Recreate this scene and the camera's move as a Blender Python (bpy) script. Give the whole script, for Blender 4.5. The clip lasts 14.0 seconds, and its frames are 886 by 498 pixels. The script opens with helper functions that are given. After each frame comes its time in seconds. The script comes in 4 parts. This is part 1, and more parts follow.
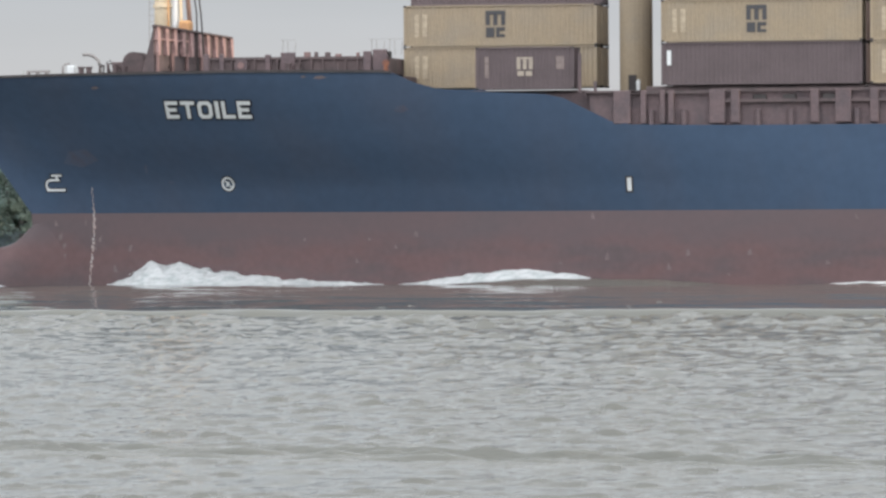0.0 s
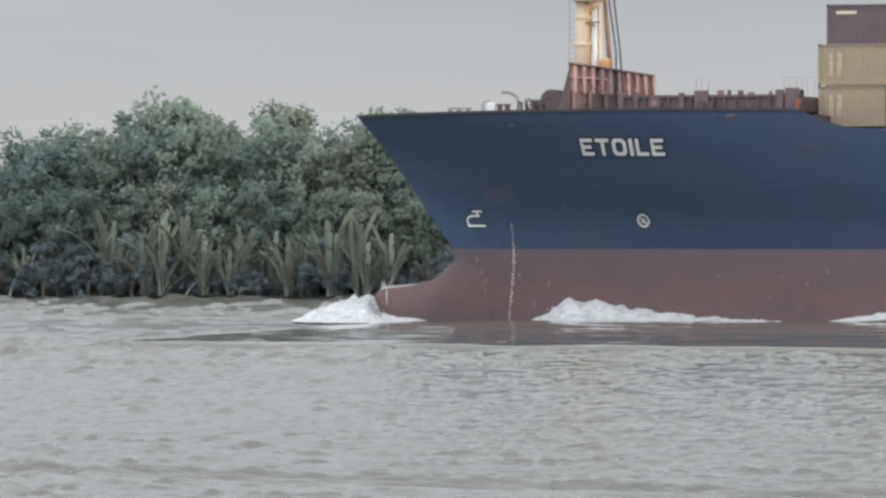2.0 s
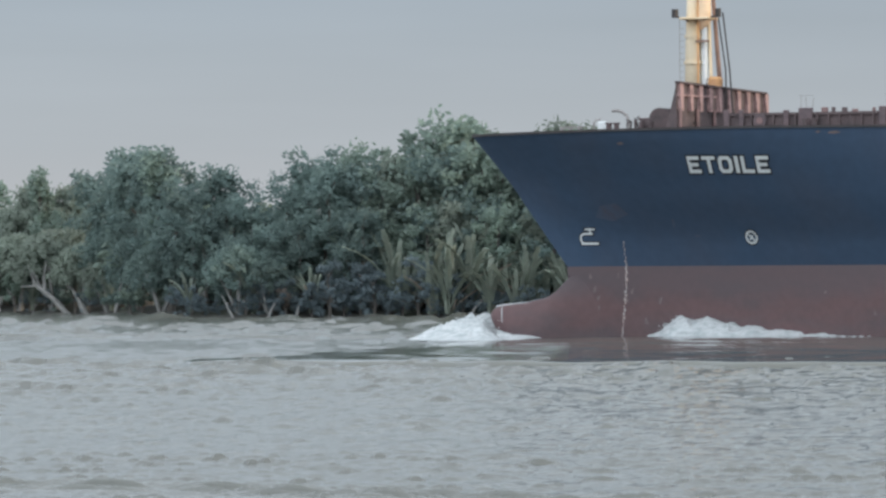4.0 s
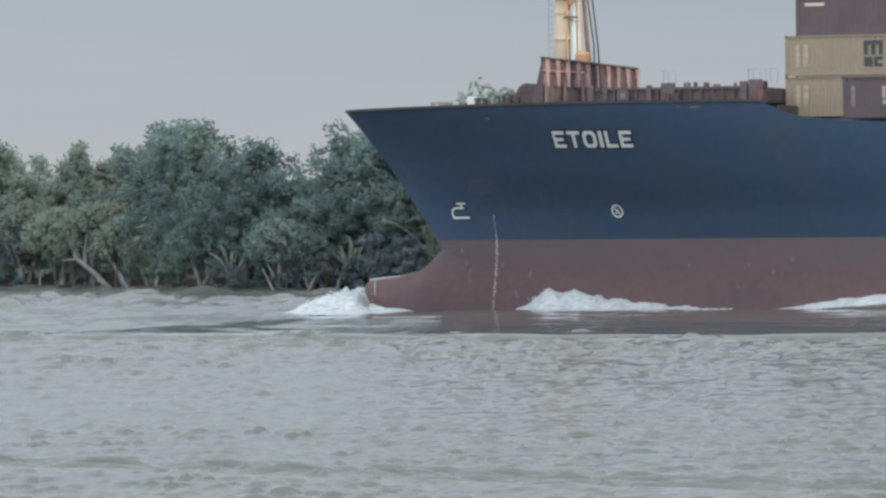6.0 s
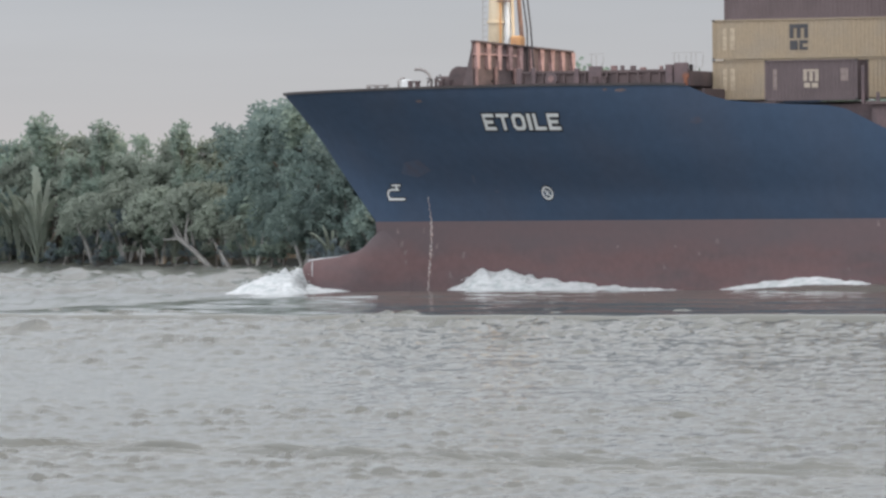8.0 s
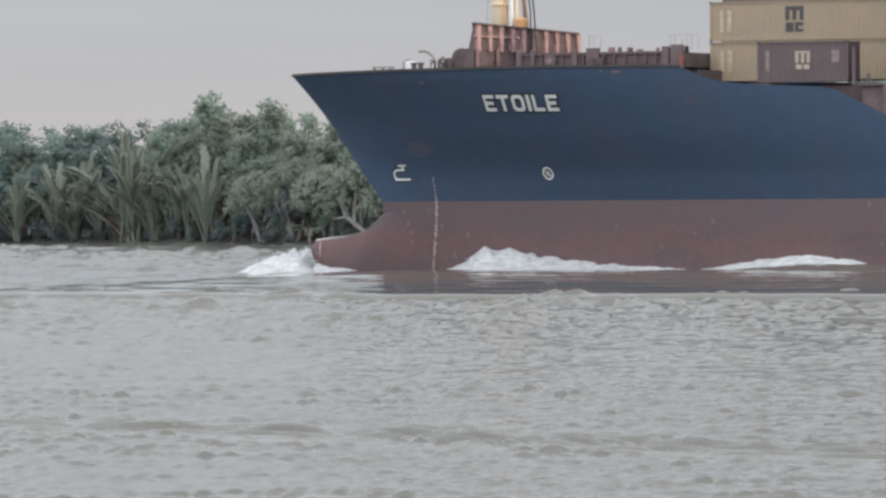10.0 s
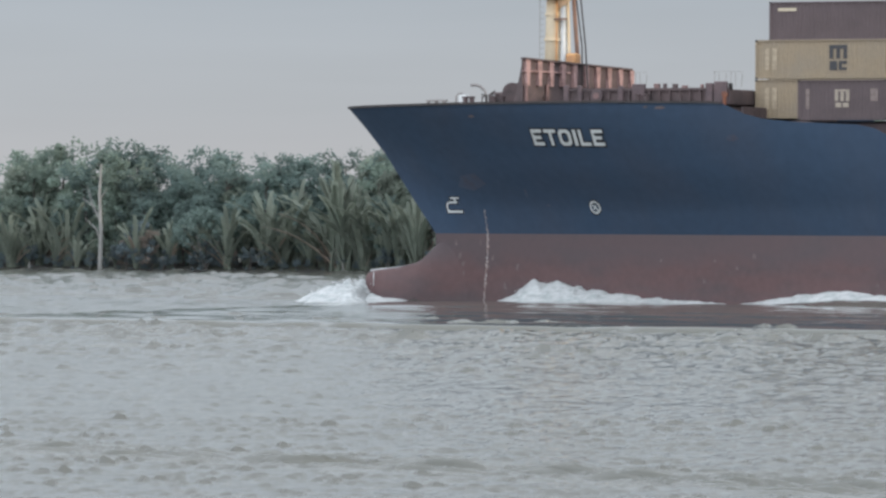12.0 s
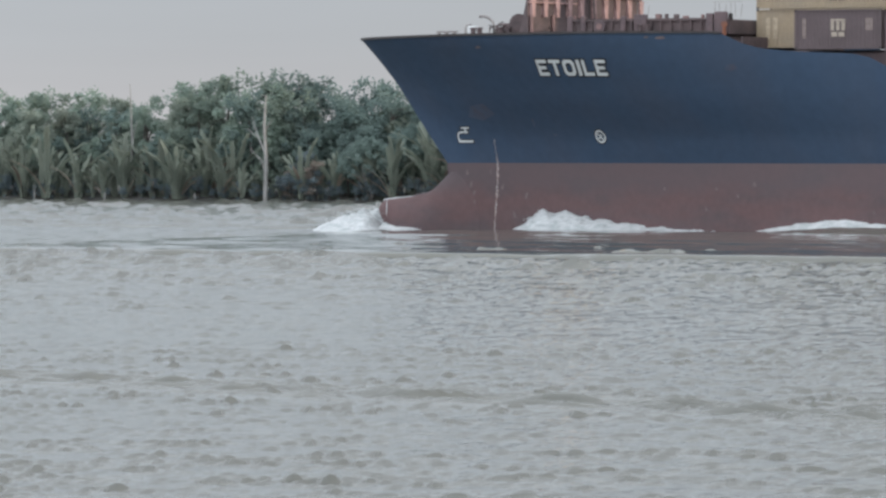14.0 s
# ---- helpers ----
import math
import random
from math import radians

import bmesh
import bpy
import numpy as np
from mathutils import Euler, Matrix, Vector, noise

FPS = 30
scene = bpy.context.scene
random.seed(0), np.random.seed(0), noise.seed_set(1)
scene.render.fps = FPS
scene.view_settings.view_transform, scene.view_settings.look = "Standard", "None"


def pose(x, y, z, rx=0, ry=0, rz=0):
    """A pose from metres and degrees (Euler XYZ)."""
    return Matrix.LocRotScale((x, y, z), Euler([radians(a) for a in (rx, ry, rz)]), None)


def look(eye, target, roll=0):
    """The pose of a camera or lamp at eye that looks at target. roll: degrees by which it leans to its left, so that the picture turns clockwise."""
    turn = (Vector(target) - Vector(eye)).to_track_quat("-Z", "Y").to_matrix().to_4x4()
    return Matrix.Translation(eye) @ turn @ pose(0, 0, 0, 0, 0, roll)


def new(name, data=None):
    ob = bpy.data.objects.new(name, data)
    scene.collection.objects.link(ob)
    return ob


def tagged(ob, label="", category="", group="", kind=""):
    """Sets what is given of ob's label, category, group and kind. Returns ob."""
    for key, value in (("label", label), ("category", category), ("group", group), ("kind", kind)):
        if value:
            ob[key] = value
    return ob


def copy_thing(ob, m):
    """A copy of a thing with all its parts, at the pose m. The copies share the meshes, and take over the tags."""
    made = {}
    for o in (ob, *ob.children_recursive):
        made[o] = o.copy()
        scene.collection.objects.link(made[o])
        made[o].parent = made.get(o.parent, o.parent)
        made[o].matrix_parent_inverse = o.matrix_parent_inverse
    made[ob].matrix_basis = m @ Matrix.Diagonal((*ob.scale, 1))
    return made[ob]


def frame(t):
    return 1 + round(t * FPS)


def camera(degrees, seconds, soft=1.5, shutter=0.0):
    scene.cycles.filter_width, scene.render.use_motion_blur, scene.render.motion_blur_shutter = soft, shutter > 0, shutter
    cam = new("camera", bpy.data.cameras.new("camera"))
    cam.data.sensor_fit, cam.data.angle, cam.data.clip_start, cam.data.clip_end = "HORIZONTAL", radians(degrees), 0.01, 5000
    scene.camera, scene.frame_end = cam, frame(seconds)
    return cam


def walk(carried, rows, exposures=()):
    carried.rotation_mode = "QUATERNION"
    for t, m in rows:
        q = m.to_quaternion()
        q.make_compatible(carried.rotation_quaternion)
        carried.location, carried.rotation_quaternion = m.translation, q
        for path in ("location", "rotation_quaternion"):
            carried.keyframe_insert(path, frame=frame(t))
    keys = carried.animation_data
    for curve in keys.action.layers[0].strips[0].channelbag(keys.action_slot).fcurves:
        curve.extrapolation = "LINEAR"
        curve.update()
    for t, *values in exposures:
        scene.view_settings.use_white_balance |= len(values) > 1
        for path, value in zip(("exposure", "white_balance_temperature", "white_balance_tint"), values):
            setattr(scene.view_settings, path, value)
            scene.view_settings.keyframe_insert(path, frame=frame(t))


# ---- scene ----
EYE = (0, 0, 5.95)          # the bank on which the camera stands is behind it
SPEED = 5.849                # the ship's speed, m/s, towards -x


def aim(turn, tilt, lean):
    """Camera pose at EYE: degrees to the left of +y, up, and anticlockwise lean."""
    return pose(*EYE, 0, 0, turn) @ pose(0, 0, 0, 90 + tilt) @ pose(0, 0, 0, 0, 0, lean)


cam = camera(9.099, 14.0, soft=2.7)
walk(cam, [
    (0, aim(10.332, -0.574, -0.389)),
    (0.1, aim(10.918, -0.529, -0.294)),
    (0.2, aim(11.411, -0.452, -0.268)),
    (0.3, aim(12.033, -0.406, -0.342)),
    (0.5, aim(12.912, -0.337, -0.279)),
    (1, aim(14.531, -0.246, -0.120)),
    (1.5, aim(15.369, -0.325, -0.108)),
    (2, aim(16.459, -0.180, -0.057)),
    (2.5, aim(17.244, 0.274, -0.019)),
    (3, aim(17.967, 0.022, -0.182)),
    (3.5, aim(18.695, -0.047, -0.238)),
    (3.7, aim(19.114, 0.006, -0.278)),
    (5.8, aim(19.915, -0.189, -0.820)),
    (6, aim(19.817, -0.263, -0.598)),
    (6.5, aim(19.886, -0.406, -0.645)),
    (7, aim(20.015, -0.459, -0.812)),
    (7.5, aim(20.326, -0.600, -0.368)),
    (8, aim(20.859, -0.460, -0.528)),
    (8.2, aim(21.125, -0.509, -0.604)),
    (10.3, aim(22.797, -0.595, -0.654)),
    (10.5, aim(22.959, -0.410, -0.743)),
    (11, aim(23.482, -0.296, -0.660)),
    (11.5, aim(23.999, -0.325, -0.546)),
    (12, aim(24.745, -0.330, 0.194)),
    (12.5, aim(24.781, -0.181, -0.188)),
    (13, aim(25.672, -0.151, -0.591)),
    (13.5, aim(25.873, -0.466, -0.169)),
    (14, aim(26.442, -1.053, -0.056)),
], exposures=[(0, 0.30, 6750, 10), (0.7, 0.24, 7000, 10), (1.5, 0.18, 6800, 10), (2, 0.15, 6750, 10), (2.5, 0.03, 6400, 8), (3, -0.02, 6250, 7), (5, -0.03, 6250, 6), (6.3, 0.0, 6300, 7), (7, 0.1, 6600, 10), (7.5, 0.11, 6700, 11), (8.5, 0.12, 6750, 12), (10.5, 0.08, 6750, 12), (11.3, 0.03, 6600, 10), (12.5, -0.04, 6350, 8), (13.5, -0.06, 6350, 7), (14, 0.0, 6450, 9)])

# ---- world and sun ----
SUN_FROM = Vector((1.0, -0.01, 0.20)).normalized()
world = bpy.data.worlds.new("world")
scene.world = world
world.use_nodes = True
wn = world.node_tree.nodes
sky = wn.new("ShaderNodeTexSky")
sky.sky_type = "NISHITA"
sky.sun_disc = False
sky.sun_elevation = math.asin(SUN_FROM.z)
sky.sun_rotation = math.atan2(SUN_FROM.x, SUN_FROM.y)
sky.air_density, sky.dust_density, sky.ozone_density = 1.0, 1.0, 2.0
# a thin even cloud veil over the whole sky, brighter overhead than at the horizon
links = world.node_tree.links
place = wn.new("ShaderNodeTexCoord")
height = wn.new("ShaderNodeSeparateXYZ")
links.new(place.outputs["Generated"], height.inputs["Vector"])
veil = wn.new("ShaderNodeValToRGB")
for at, colour in ((0.0, (0.176, 0.167, 0.168)), (0.02, (0.151, 0.154, 0.165)), (0.048, (0.124, 0.133, 0.153)), (0.09, (0.178, 0.187, 0.203)), (0.26, (0.288, 0.293, 0.294)), (0.62, (0.315, 0.32, 0.325)), (1.0, (0.38, 0.385, 0.39))):
    e = veil.color_ramp.elements.new(at) if 0 < at < 1 else veil.color_ramp.elements[0 if at == 0 else -1]
    e.position, e.color = at, (*colour, 1)
links.new(height.outputs["Z"], veil.inputs["Fac"])
cover = wn.new("ShaderNodeMix")
cover.data_type, cover.blend_type = "RGBA", "ADD"
cover.inputs["Factor"].default_value = 1.0
lift = wn.new("ShaderNodeMix")
lift.data_type, lift.blend_type = "RGBA", "MULTIPLY"
lift.inputs["Factor"].default_value = 1.0
lift.inputs["B"].default_value = (23.7, 24.4, 25.6, 1)
links.new(veil.outputs["Color"], lift.inputs["A"])
# the veil thins evenly from the far bank over to the side behind the landing
side = wn.new("ShaderNodeMapRange")
for key, value in (("From Min", 1.0), ("From Max", -1.0), ("To Min", 0.0), ("To Max", 1.0)):
    side.inputs[key].default_value = value
links.new(height.outputs["Y"], side.inputs["Value"])
bend = wn.new("ShaderNodeMath")
bend.operation = "POWER"
bend.inputs[1].default_value = 1.3
links.new(side.outputs["Result"], bend.inputs[0])
gain = wn.new("ShaderNodeMath")
gain.operation = "MULTIPLY_ADD"
gain.inputs[1].default_value, gain.inputs[2].default_value = 2.1, 1.0
links.new(bend.outputs["Value"], gain.inputs[0])
thin = wn.new("ShaderNodeVectorMath")
thin.operation = "SCALE"
links.new(lift.outputs["Result"], thin.inputs["Vector"])
# faint flat streaks in the cloud veil
flat = wn.new("ShaderNodeMapping")
flat.inputs["Scale"].default_value = (5, 5, 60)
links.new(place.outputs["Generated"], flat.inputs["Vector"])
streak = wn.new("ShaderNodeTexNoise")
streak.inputs["Scale"].default_value, streak.inputs["Detail"].default_value = 1.0, 4
links.new(flat.outputs["Vector"], streak.inputs["Vector"])
even = wn.new("ShaderNodeMapRange")
for key, value in (("From Min", 0.25), ("From Max", 0.75), ("To Min", 0.93), ("To Max", 1.07)):
    even.inputs[key].default_value = value
links.new(streak.outputs["Fac"], even.inputs["Value"])
veiled = wn.new("ShaderNodeMath")
veiled.operation = "MULTIPLY"
links.new(gain.outputs["Value"], veiled.inputs[0])
links.new(even.outputs["Result"], veiled.inputs[1])
links.new(veiled.outputs["Value"], thin.inputs["Scale"])
links.new(thin.outputs["Vector"], cover.inputs["A"])
dim = wn.new("ShaderNodeMix")
dim.data_type, dim.blend_type = "RGBA", "MULTIPLY"
dim.inputs["Factor"].default_value = 1.0
dim.inputs["B"].default_value = (0.25, 0.25, 0.25, 1)
links.new(sky.outputs["Color"], dim.inputs["A"])
links.new(dim.outputs["Result"], cover.inputs["B"])
wn["Background"].inputs["Strength"].default_value = 0.11
links.new(cover.outputs["Result"], wn["Background"].inputs["Color"])

sun = new("sun", bpy.data.lights.new("sun", "SUN"))
sun.data.energy, sun.data.angle, sun.data.color = 2.3, radians(2), (1.0, 0.80, 0.58)
sun.matrix_world = look((300, 300, 100), Vector((300, 300, 100)) - SUN_FROM)


# ---- materials ----
def material(name, colour, rough=0.6, metal=0.0, vary=0.25, size=2.0, grain=14.0, bump=0.0, second=None, patches=0.55, stretch=(1, 1, 1), island=0.0, each=0.0, ior=1.45, gloss=0.5):
    """A surface with a base colour, blotches of a second colour, fine grain and relief, at sizes in metres."""
    m = bpy.data.materials.new(name)
    m.use_nodes = True
    nodes, links = m.node_tree.nodes, m.node_tree.links
    bsdf = nodes["Principled BSDF"]
    bsdf.inputs["Roughness"].default_value = rough
    bsdf.inputs["Metallic"].default_value = metal
    bsdf.inputs["IOR"].default_value = ior
    bsdf.inputs["Specular IOR Level"].default_value = gloss
    coord = nodes.new("ShaderNodeTexCoord")
    mapping = nodes.new("ShaderNodeMapping")
    mapping.inputs["Scale"].default_value = stretch
    links.new(coord.outputs["Object"], mapping.inputs["Vector"])
    big = nodes.new("ShaderNodeTexNoise")
    big.inputs["Scale"].default_value = 1.0 / size
    big.inputs["Detail"].default_value = 6
    fine = nodes.new("ShaderNodeTexNoise")
    fine.inputs["Scale"].default_value = grain
    fine.inputs["Detail"].default_value = 3
    links.new(mapping.outputs["Vector"], big.inputs["Vector"])
    links.new(coord.outputs["Object"], fine.inputs["Vector"])
    ramp = nodes.new("ShaderNodeValToRGB")
    ramp.color_ramp.elements[0].position = patches - 0.12
    ramp.color_ramp.elements[1].position = patches + 0.12
    second = second or tuple(c * (1 - vary) for c in colour)
    ramp.color_ramp.elements[0].color = (*colour, 1)
    ramp.color_ramp.elements[1].color = (*second, 1)
    links.new(big.outputs["Fac"], ramp.inputs["Fac"])
    hsv = nodes.new("ShaderNodeHueSaturation")
    links.new(ramp.outputs["Color"], hsv.inputs["Color"])
    span = nodes.new("ShaderNodeMapRange")
    span.inputs["To Min"].default_value = 1 - vary
    span.inputs["To Max"].default_value = 1 + vary
    links.new(fine.outputs["Fac"], span.inputs["Value"])
    value = span.outputs["Result"]
    for amount, kind, out in ((island, "ShaderNodeNewGeometry", "Random Per Island"), (each, "ShaderNodeObjectInfo", "Random")):
        if amount:
            src = nodes.new(kind)
            r = nodes.new("ShaderNodeMapRange")
            r.inputs["To Min"].default_value = 1 - amount
            r.inputs["To Max"].default_value = 1 + amount
            links.new(src.outputs[out], r.inputs["Value"])
            times = nodes.new("ShaderNodeMath")
            times.operation = "MULTIPLY"
            links.new(value, times.inputs[0])
            links.new(r.outputs["Result"], times.inputs[1])
            value = times.outputs["Value"]
    links.new(value, hsv.inputs["Value"])
    links.new(hsv.outputs["Color"], bsdf.inputs["Base Color"])
    if bump:
        b = nodes.new("ShaderNodeBump")
        b.inputs["Strength"].default_value = 1.0
        b.inputs["Distance"].default_value = bump
        links.new(fine.outputs["Fac"], b.inputs["Height"])
        links.new(b.outputs["Normal"], bsdf.inputs["Normal"])
    return m


def leaf_material(name, colour, second, island=0.08):
    m = material(name, colour, 0.8, vary=0.12, size=3.0, grain=2.0, second=second, patches=0.52, island=island, each=0.2)
    nodes, links = m.node_tree.nodes, m.node_tree.links
    bsdf = nodes["Principled BSDF"]
    trans = nodes.new("ShaderNodeBsdfTranslucent")
    mix = nodes.new("ShaderNodeMixShader")
    mix.inputs["Fac"].default_value = 0.5
    links.new(bsdf.inputs["Base Color"].links[0].from_socket, trans.inputs["Color"])
    links.new(bsdf.outputs["BSDF"], mix.inputs[1])
    links.new(trans.outputs["BSDF"], mix.inputs[2])
    links.new(mix.outputs["Shader"], nodes["Material Output"].inputs["Surface"])
    return m


HULL_BLUE = material("hull_blue", (0.0480, 0.0750, 0.120), 0.8, vary=0.16, size=5.0, grain=1.5, second=(0.054, 0.075, 0.114), stretch=(1, 1, 0.5), gloss=0.12)
HULL_RED = material("hull_red", (0.110, 0.065, 0.066), 0.75, vary=0.2, size=2.5, grain=2.2, second=(0.085, 0.062, 0.066), stretch=(0.5, 1, 1.6))
# the antifouling has bleached to a greyer mauve above the usual load line
tree_ = HULL_RED.node_tree
paint = tree_.nodes["Principled BSDF"].inputs["Base Color"]
coat = paint.links[0].from_socket
spot, axis = tree_.nodes.new("ShaderNodeTexCoord"), tree_.nodes.new("ShaderNodeSeparateXYZ")
tree_.links.new(spot.outputs["Object"], axis.inputs["Vector"])
ragged = tree_.nodes.new("ShaderNodeTexNoise")
ragged.inputs["Scale"].default_value = 0.35
ragged.inputs["Detail"].default_value = 5
tree_.links.new(spot.outputs["Object"], ragged.inputs["Vector"])
sumz = tree_.nodes.new("ShaderNodeMath")
sumz.operation = "MULTIPLY_ADD"
sumz.inputs[1].default_value = 1.6
tree_.links.new(ragged.outputs["Fac"], sumz.inputs[0])
tree_.links.new(axis.outputs["Z"], sumz.inputs[2])
fade = tree_.nodes.new("ShaderNodeMapRange")
for key, value in (("From Min", 3.2), ("From Max", 4.2), ("To Min", 0.0), ("To Max", 0.65)):
    fade.inputs[key].default_value = value
tree_.links.new(sumz.outputs["Value"], fade.inputs["Value"])
bleach = tree_.nodes.new("ShaderNodeMix")
bleach.data_type = "RGBA"
bleach.inputs["B"].default_value = (0.088, 0.069, 0.075, 1)
tree_.links.new(fade.outputs["Result"], bleach.inputs["Factor"])
tree_.links.new(coat, bleach.inputs["A"])
tree_.links.new(bleach.outputs["Result"], paint)
DECK_RED = material("deck_red", (0.100, 0.073, 0.074), 0.75, vary=0.35, size=1.0, grain=5, second=(0.062, 0.048, 0.050))
WHITE = material("white_paint", (0.62, 0.64, 0.64), 0.5, vary=0.08, size=1.0, grain=6)
BUFF = material("buff_paint", (0.60, 0.50, 0.36), 0.55, vary=0.12, size=1.5, grain=4, second=(0.62, 0.46, 0.28))
BOX_YELLOW = material("container_yellow", (0.275, 0.218, 0.150), 0.65, vary=0.14, size=1.8, grain=5, second=(0.255, 0.21, 0.155), each=0.08)
BOX_BROWN = material("container_brown", (0.098, 0.074, 0.078), 0.65, vary=0.12, size=1.8, grain=5, each=0.1)
BOX_MARK = material("container_mark_dark", (0.05, 0.05, 0.055), 0.6, vary=0.1)
BOX_DULL = material("container_mark_dull", (0.21, 0.165, 0.155), 0.65, vary=0.3, size=0.3)
BOX_DULL_YELLOW = material("container_mark_worn", (0.42, 0.345, 0.25), 0.65, vary=0.3, size=0.3)
BOX_FADED = material("container_mark_faded", (0.34, 0.29, 0.24), 0.65, vary=0.25, size=0.3)
BOX_PALE = material("container_mark_pale", (0.55, 0.48, 0.36), 0.6, vary=0.1)
DARK = material("dark_steel", (0.035, 0.03, 0.03), 0.6, vary=0.3, size=0.7)
FOAM = material("foam", (0.50, 0.515, 0.52), 0.85, vary=0.3, size=0.45, grain=3.0, bump=0.13, second=(0.34, 0.37, 0.375), stretch=(0.6, 1, 1.8))
SPRAY = material("spray", (0.46, 0.475, 0.48), 0.9, vary=0.2, size=0.4)
BARK = material("bark", (0.10, 0.09, 0.08), 0.9, vary=0.3, size=0.6, grain=6, bump=0.02)
PALE_BARK = material("pale_bark", (0.25, 0.245, 0.235), 0.9, vary=0.25, size=0.8, grain=6, bump=0.02)
MUD = material("mud", (0.038, 0.037, 0.035), 0.85, vary=0.3, size=4, grain=3, bump=0.05, second=(0.04, 0.045, 0.03))
DECK_PINK = material("deck_pink", (0.215, 0.135, 0.128), 0.75, vary=0.3, size=0.8, grain=6, second=(0.14, 0.092, 0.09))
# faded pink paint, made lighter to carry the sunlit edges of the brackets
CORAL = material("coral_paint_sunlit", (0.33, 0.215, 0.205), 0.7, vary=0.35, size=0.6, grain=5, second=(0.20, 0.125, 0.118))
OUTLINE = material("dark_outline", (0.012, 0.014, 0.020), 0.7, vary=0.2)
DECK_MAUVE = material("deck_mauve", (0.118, 0.084, 0.088), 0.75, vary=0.3, size=0.9, grain=5, second=(0.088, 0.068, 0.074))
DECK_GREY = material("deck_grey", (0.28, 0.26, 0.25), 0.65, vary=0.2, size=0.8)
BUFF_DARK = material("buff_weathered", (0.24, 0.14, 0.10), 0.75, vary=0.3, size=0.8, second=(0.16, 0.10, 0.08))
BUFF_LIGHT = material("buff_light", (0.80, 0.60, 0.41), 0.5, vary=0.1, size=1.2, grain=4)
ORANGE = material("faded_orange", (0.55, 0.30, 0.13), 0.65, vary=0.25, size=0.7, second=(0.42, 0.22, 0.11))
RUST = material("rust", (0.21, 0.085, 0.05), 0.85, vary=0.3, size=0.8, grain=6, second=(0.12, 0.07, 0.07))
WORN_BLUE = material("worn_blue", (0.053, 0.072, 0.112), 0.8, vary=0.2, size=0.8, second=(0.06, 0.06, 0.085))
SCALE_WHITE = material("chalky_white", (0.36, 0.33, 0.32), 0.8, vary=0.3, size=0.5, grain=8, second=(0.30, 0.2, 0.18))
SCUFF = material("bare_scuff", (0.155, 0.12, 0.12), 0.85, vary=0.3, size=0.3)
LEAF = leaf_material("leaf_green", (0.236, 0.292, 0.240), (0.198, 0.258, 0.222))
LEAF_DARK = leaf_material("leaf_dark", (0.168, 0.222, 0.200), (0.146, 0.202, 0.190))
LEAF_OLIVE = leaf_material("leaf_olive", (0.248, 0.285, 0.238), (0.228, 0.264, 0.224))
# dark bluish leaves: the shade under the trees is put into this colour
LEAF_SHADE = leaf_material("leaf_shade_tint", (0.160, 0.202, 0.218), (0.140, 0.180, 0.198))
LEAF_BROWN = leaf_material("leaf_dry", (0.29, 0.245, 0.215), (0.24, 0.21, 0.185))
FROND = leaf_material("palm_frond", (0.275, 0.305, 0.250), (0.225, 0.262, 0.222), 0.06)
FROND_DRY = leaf_material("palm_frond_dry", (0.33, 0.275, 0.23), (0.29, 0.25, 0.21), 0.06)


def water_material(name, calm=1.0, spread=1.0, rough=0.12):
    m = bpy.data.materials.new(name)
    m.use_nodes = True
    nodes, links = m.node_tree.nodes, m.node_tree.links
    bsdf = nodes["Principled BSDF"]
    bsdf.inputs["Base Color"].default_value = (0.104, 0.106, 0.094, 1)
    bsdf.inputs["Roughness"].default_value = rough
    bsdf.inputs["IOR"].default_value = 1.333
    coord = nodes.new("ShaderNodeTexCoord")
    total = None
    for scale, stretch, weight, detail, sharp in ((2.2, (0.7 / spread, 1.1, 1), 0.05 * calm, 2, 2), (5.0, (0.8 / spread, 1.1, 1), 0.015 * calm, 2, 2)):
        mp = nodes.new("ShaderNodeMapping")
        mp.inputs["Scale"].default_value = stretch
        mp.inputs["Rotation"].default_value = (0, 0, radians(-16))
        links.new(coord.outputs["Object"], mp.inputs["Vector"])
        n = nodes.new("ShaderNodeTexNoise")
        n.inputs["Scale"].default_value = scale
        n.inputs["Detail"].default_value = detail
        n.inputs["Distortion"].default_value = 0.5
        links.new(mp.outputs["Vector"], n.inputs["Vector"])
        p = nodes.new("ShaderNodeMath")
        p.operation = "POWER"
        p.inputs[1].default_value = sharp
        links.new(n.outputs["Fac"], p.inputs[0])
        w = nodes.new("ShaderNodeMath")
        w.operation = "MULTIPLY"
        w.inputs[1].default_value = weight
        links.new(p.outputs["Value"], w.inputs[0])
        if total is None:
            total = w.outputs["Value"]
        else:
            a = nodes.new("ShaderNodeMath")
            links.new(total, a.inputs[0])
            links.new(w.outputs["Value"], a.inputs[1])
            total = a.outputs["Value"]
    b = nodes.new("ShaderNodeBump")
    b.inputs["Strength"].default_value = 1.0
    b.inputs["Distance"].default_value = 1.0
    links.new(total, b.inputs["Height"])
    links.new(b.outputs["Normal"], bsdf.inputs["Normal"])
    return m


WATER = water_material("river_water")
WATER_CALM = water_material("smooth_water", 0.16, 1.5, 0.03)


# ---- mesh helpers ----
def part(name, bm, mat, parent=None, label="", smooth=False):
    me = bpy.data.meshes.new(name)
    bm.to_mesh(me)
    bm.free()
    me.materials.append(mat)
    if smooth:
        me.polygons.foreach_set("use_smooth", [True] * len(me.polygons))
    ob = new(name, me)
    ob.parent = parent
    return tagged(ob, label)


def piece(name, me, parent, m):
    """One more object on a mesh that other pieces share."""
    ob = new(name, me)
    ob.parent = parent
    ob.matrix_basis = m
    return ob


def thing(name, m, label, category, group=""):
    ob = new(name)
    ob.matrix_basis = m
    return tagged(ob, label, category, group)


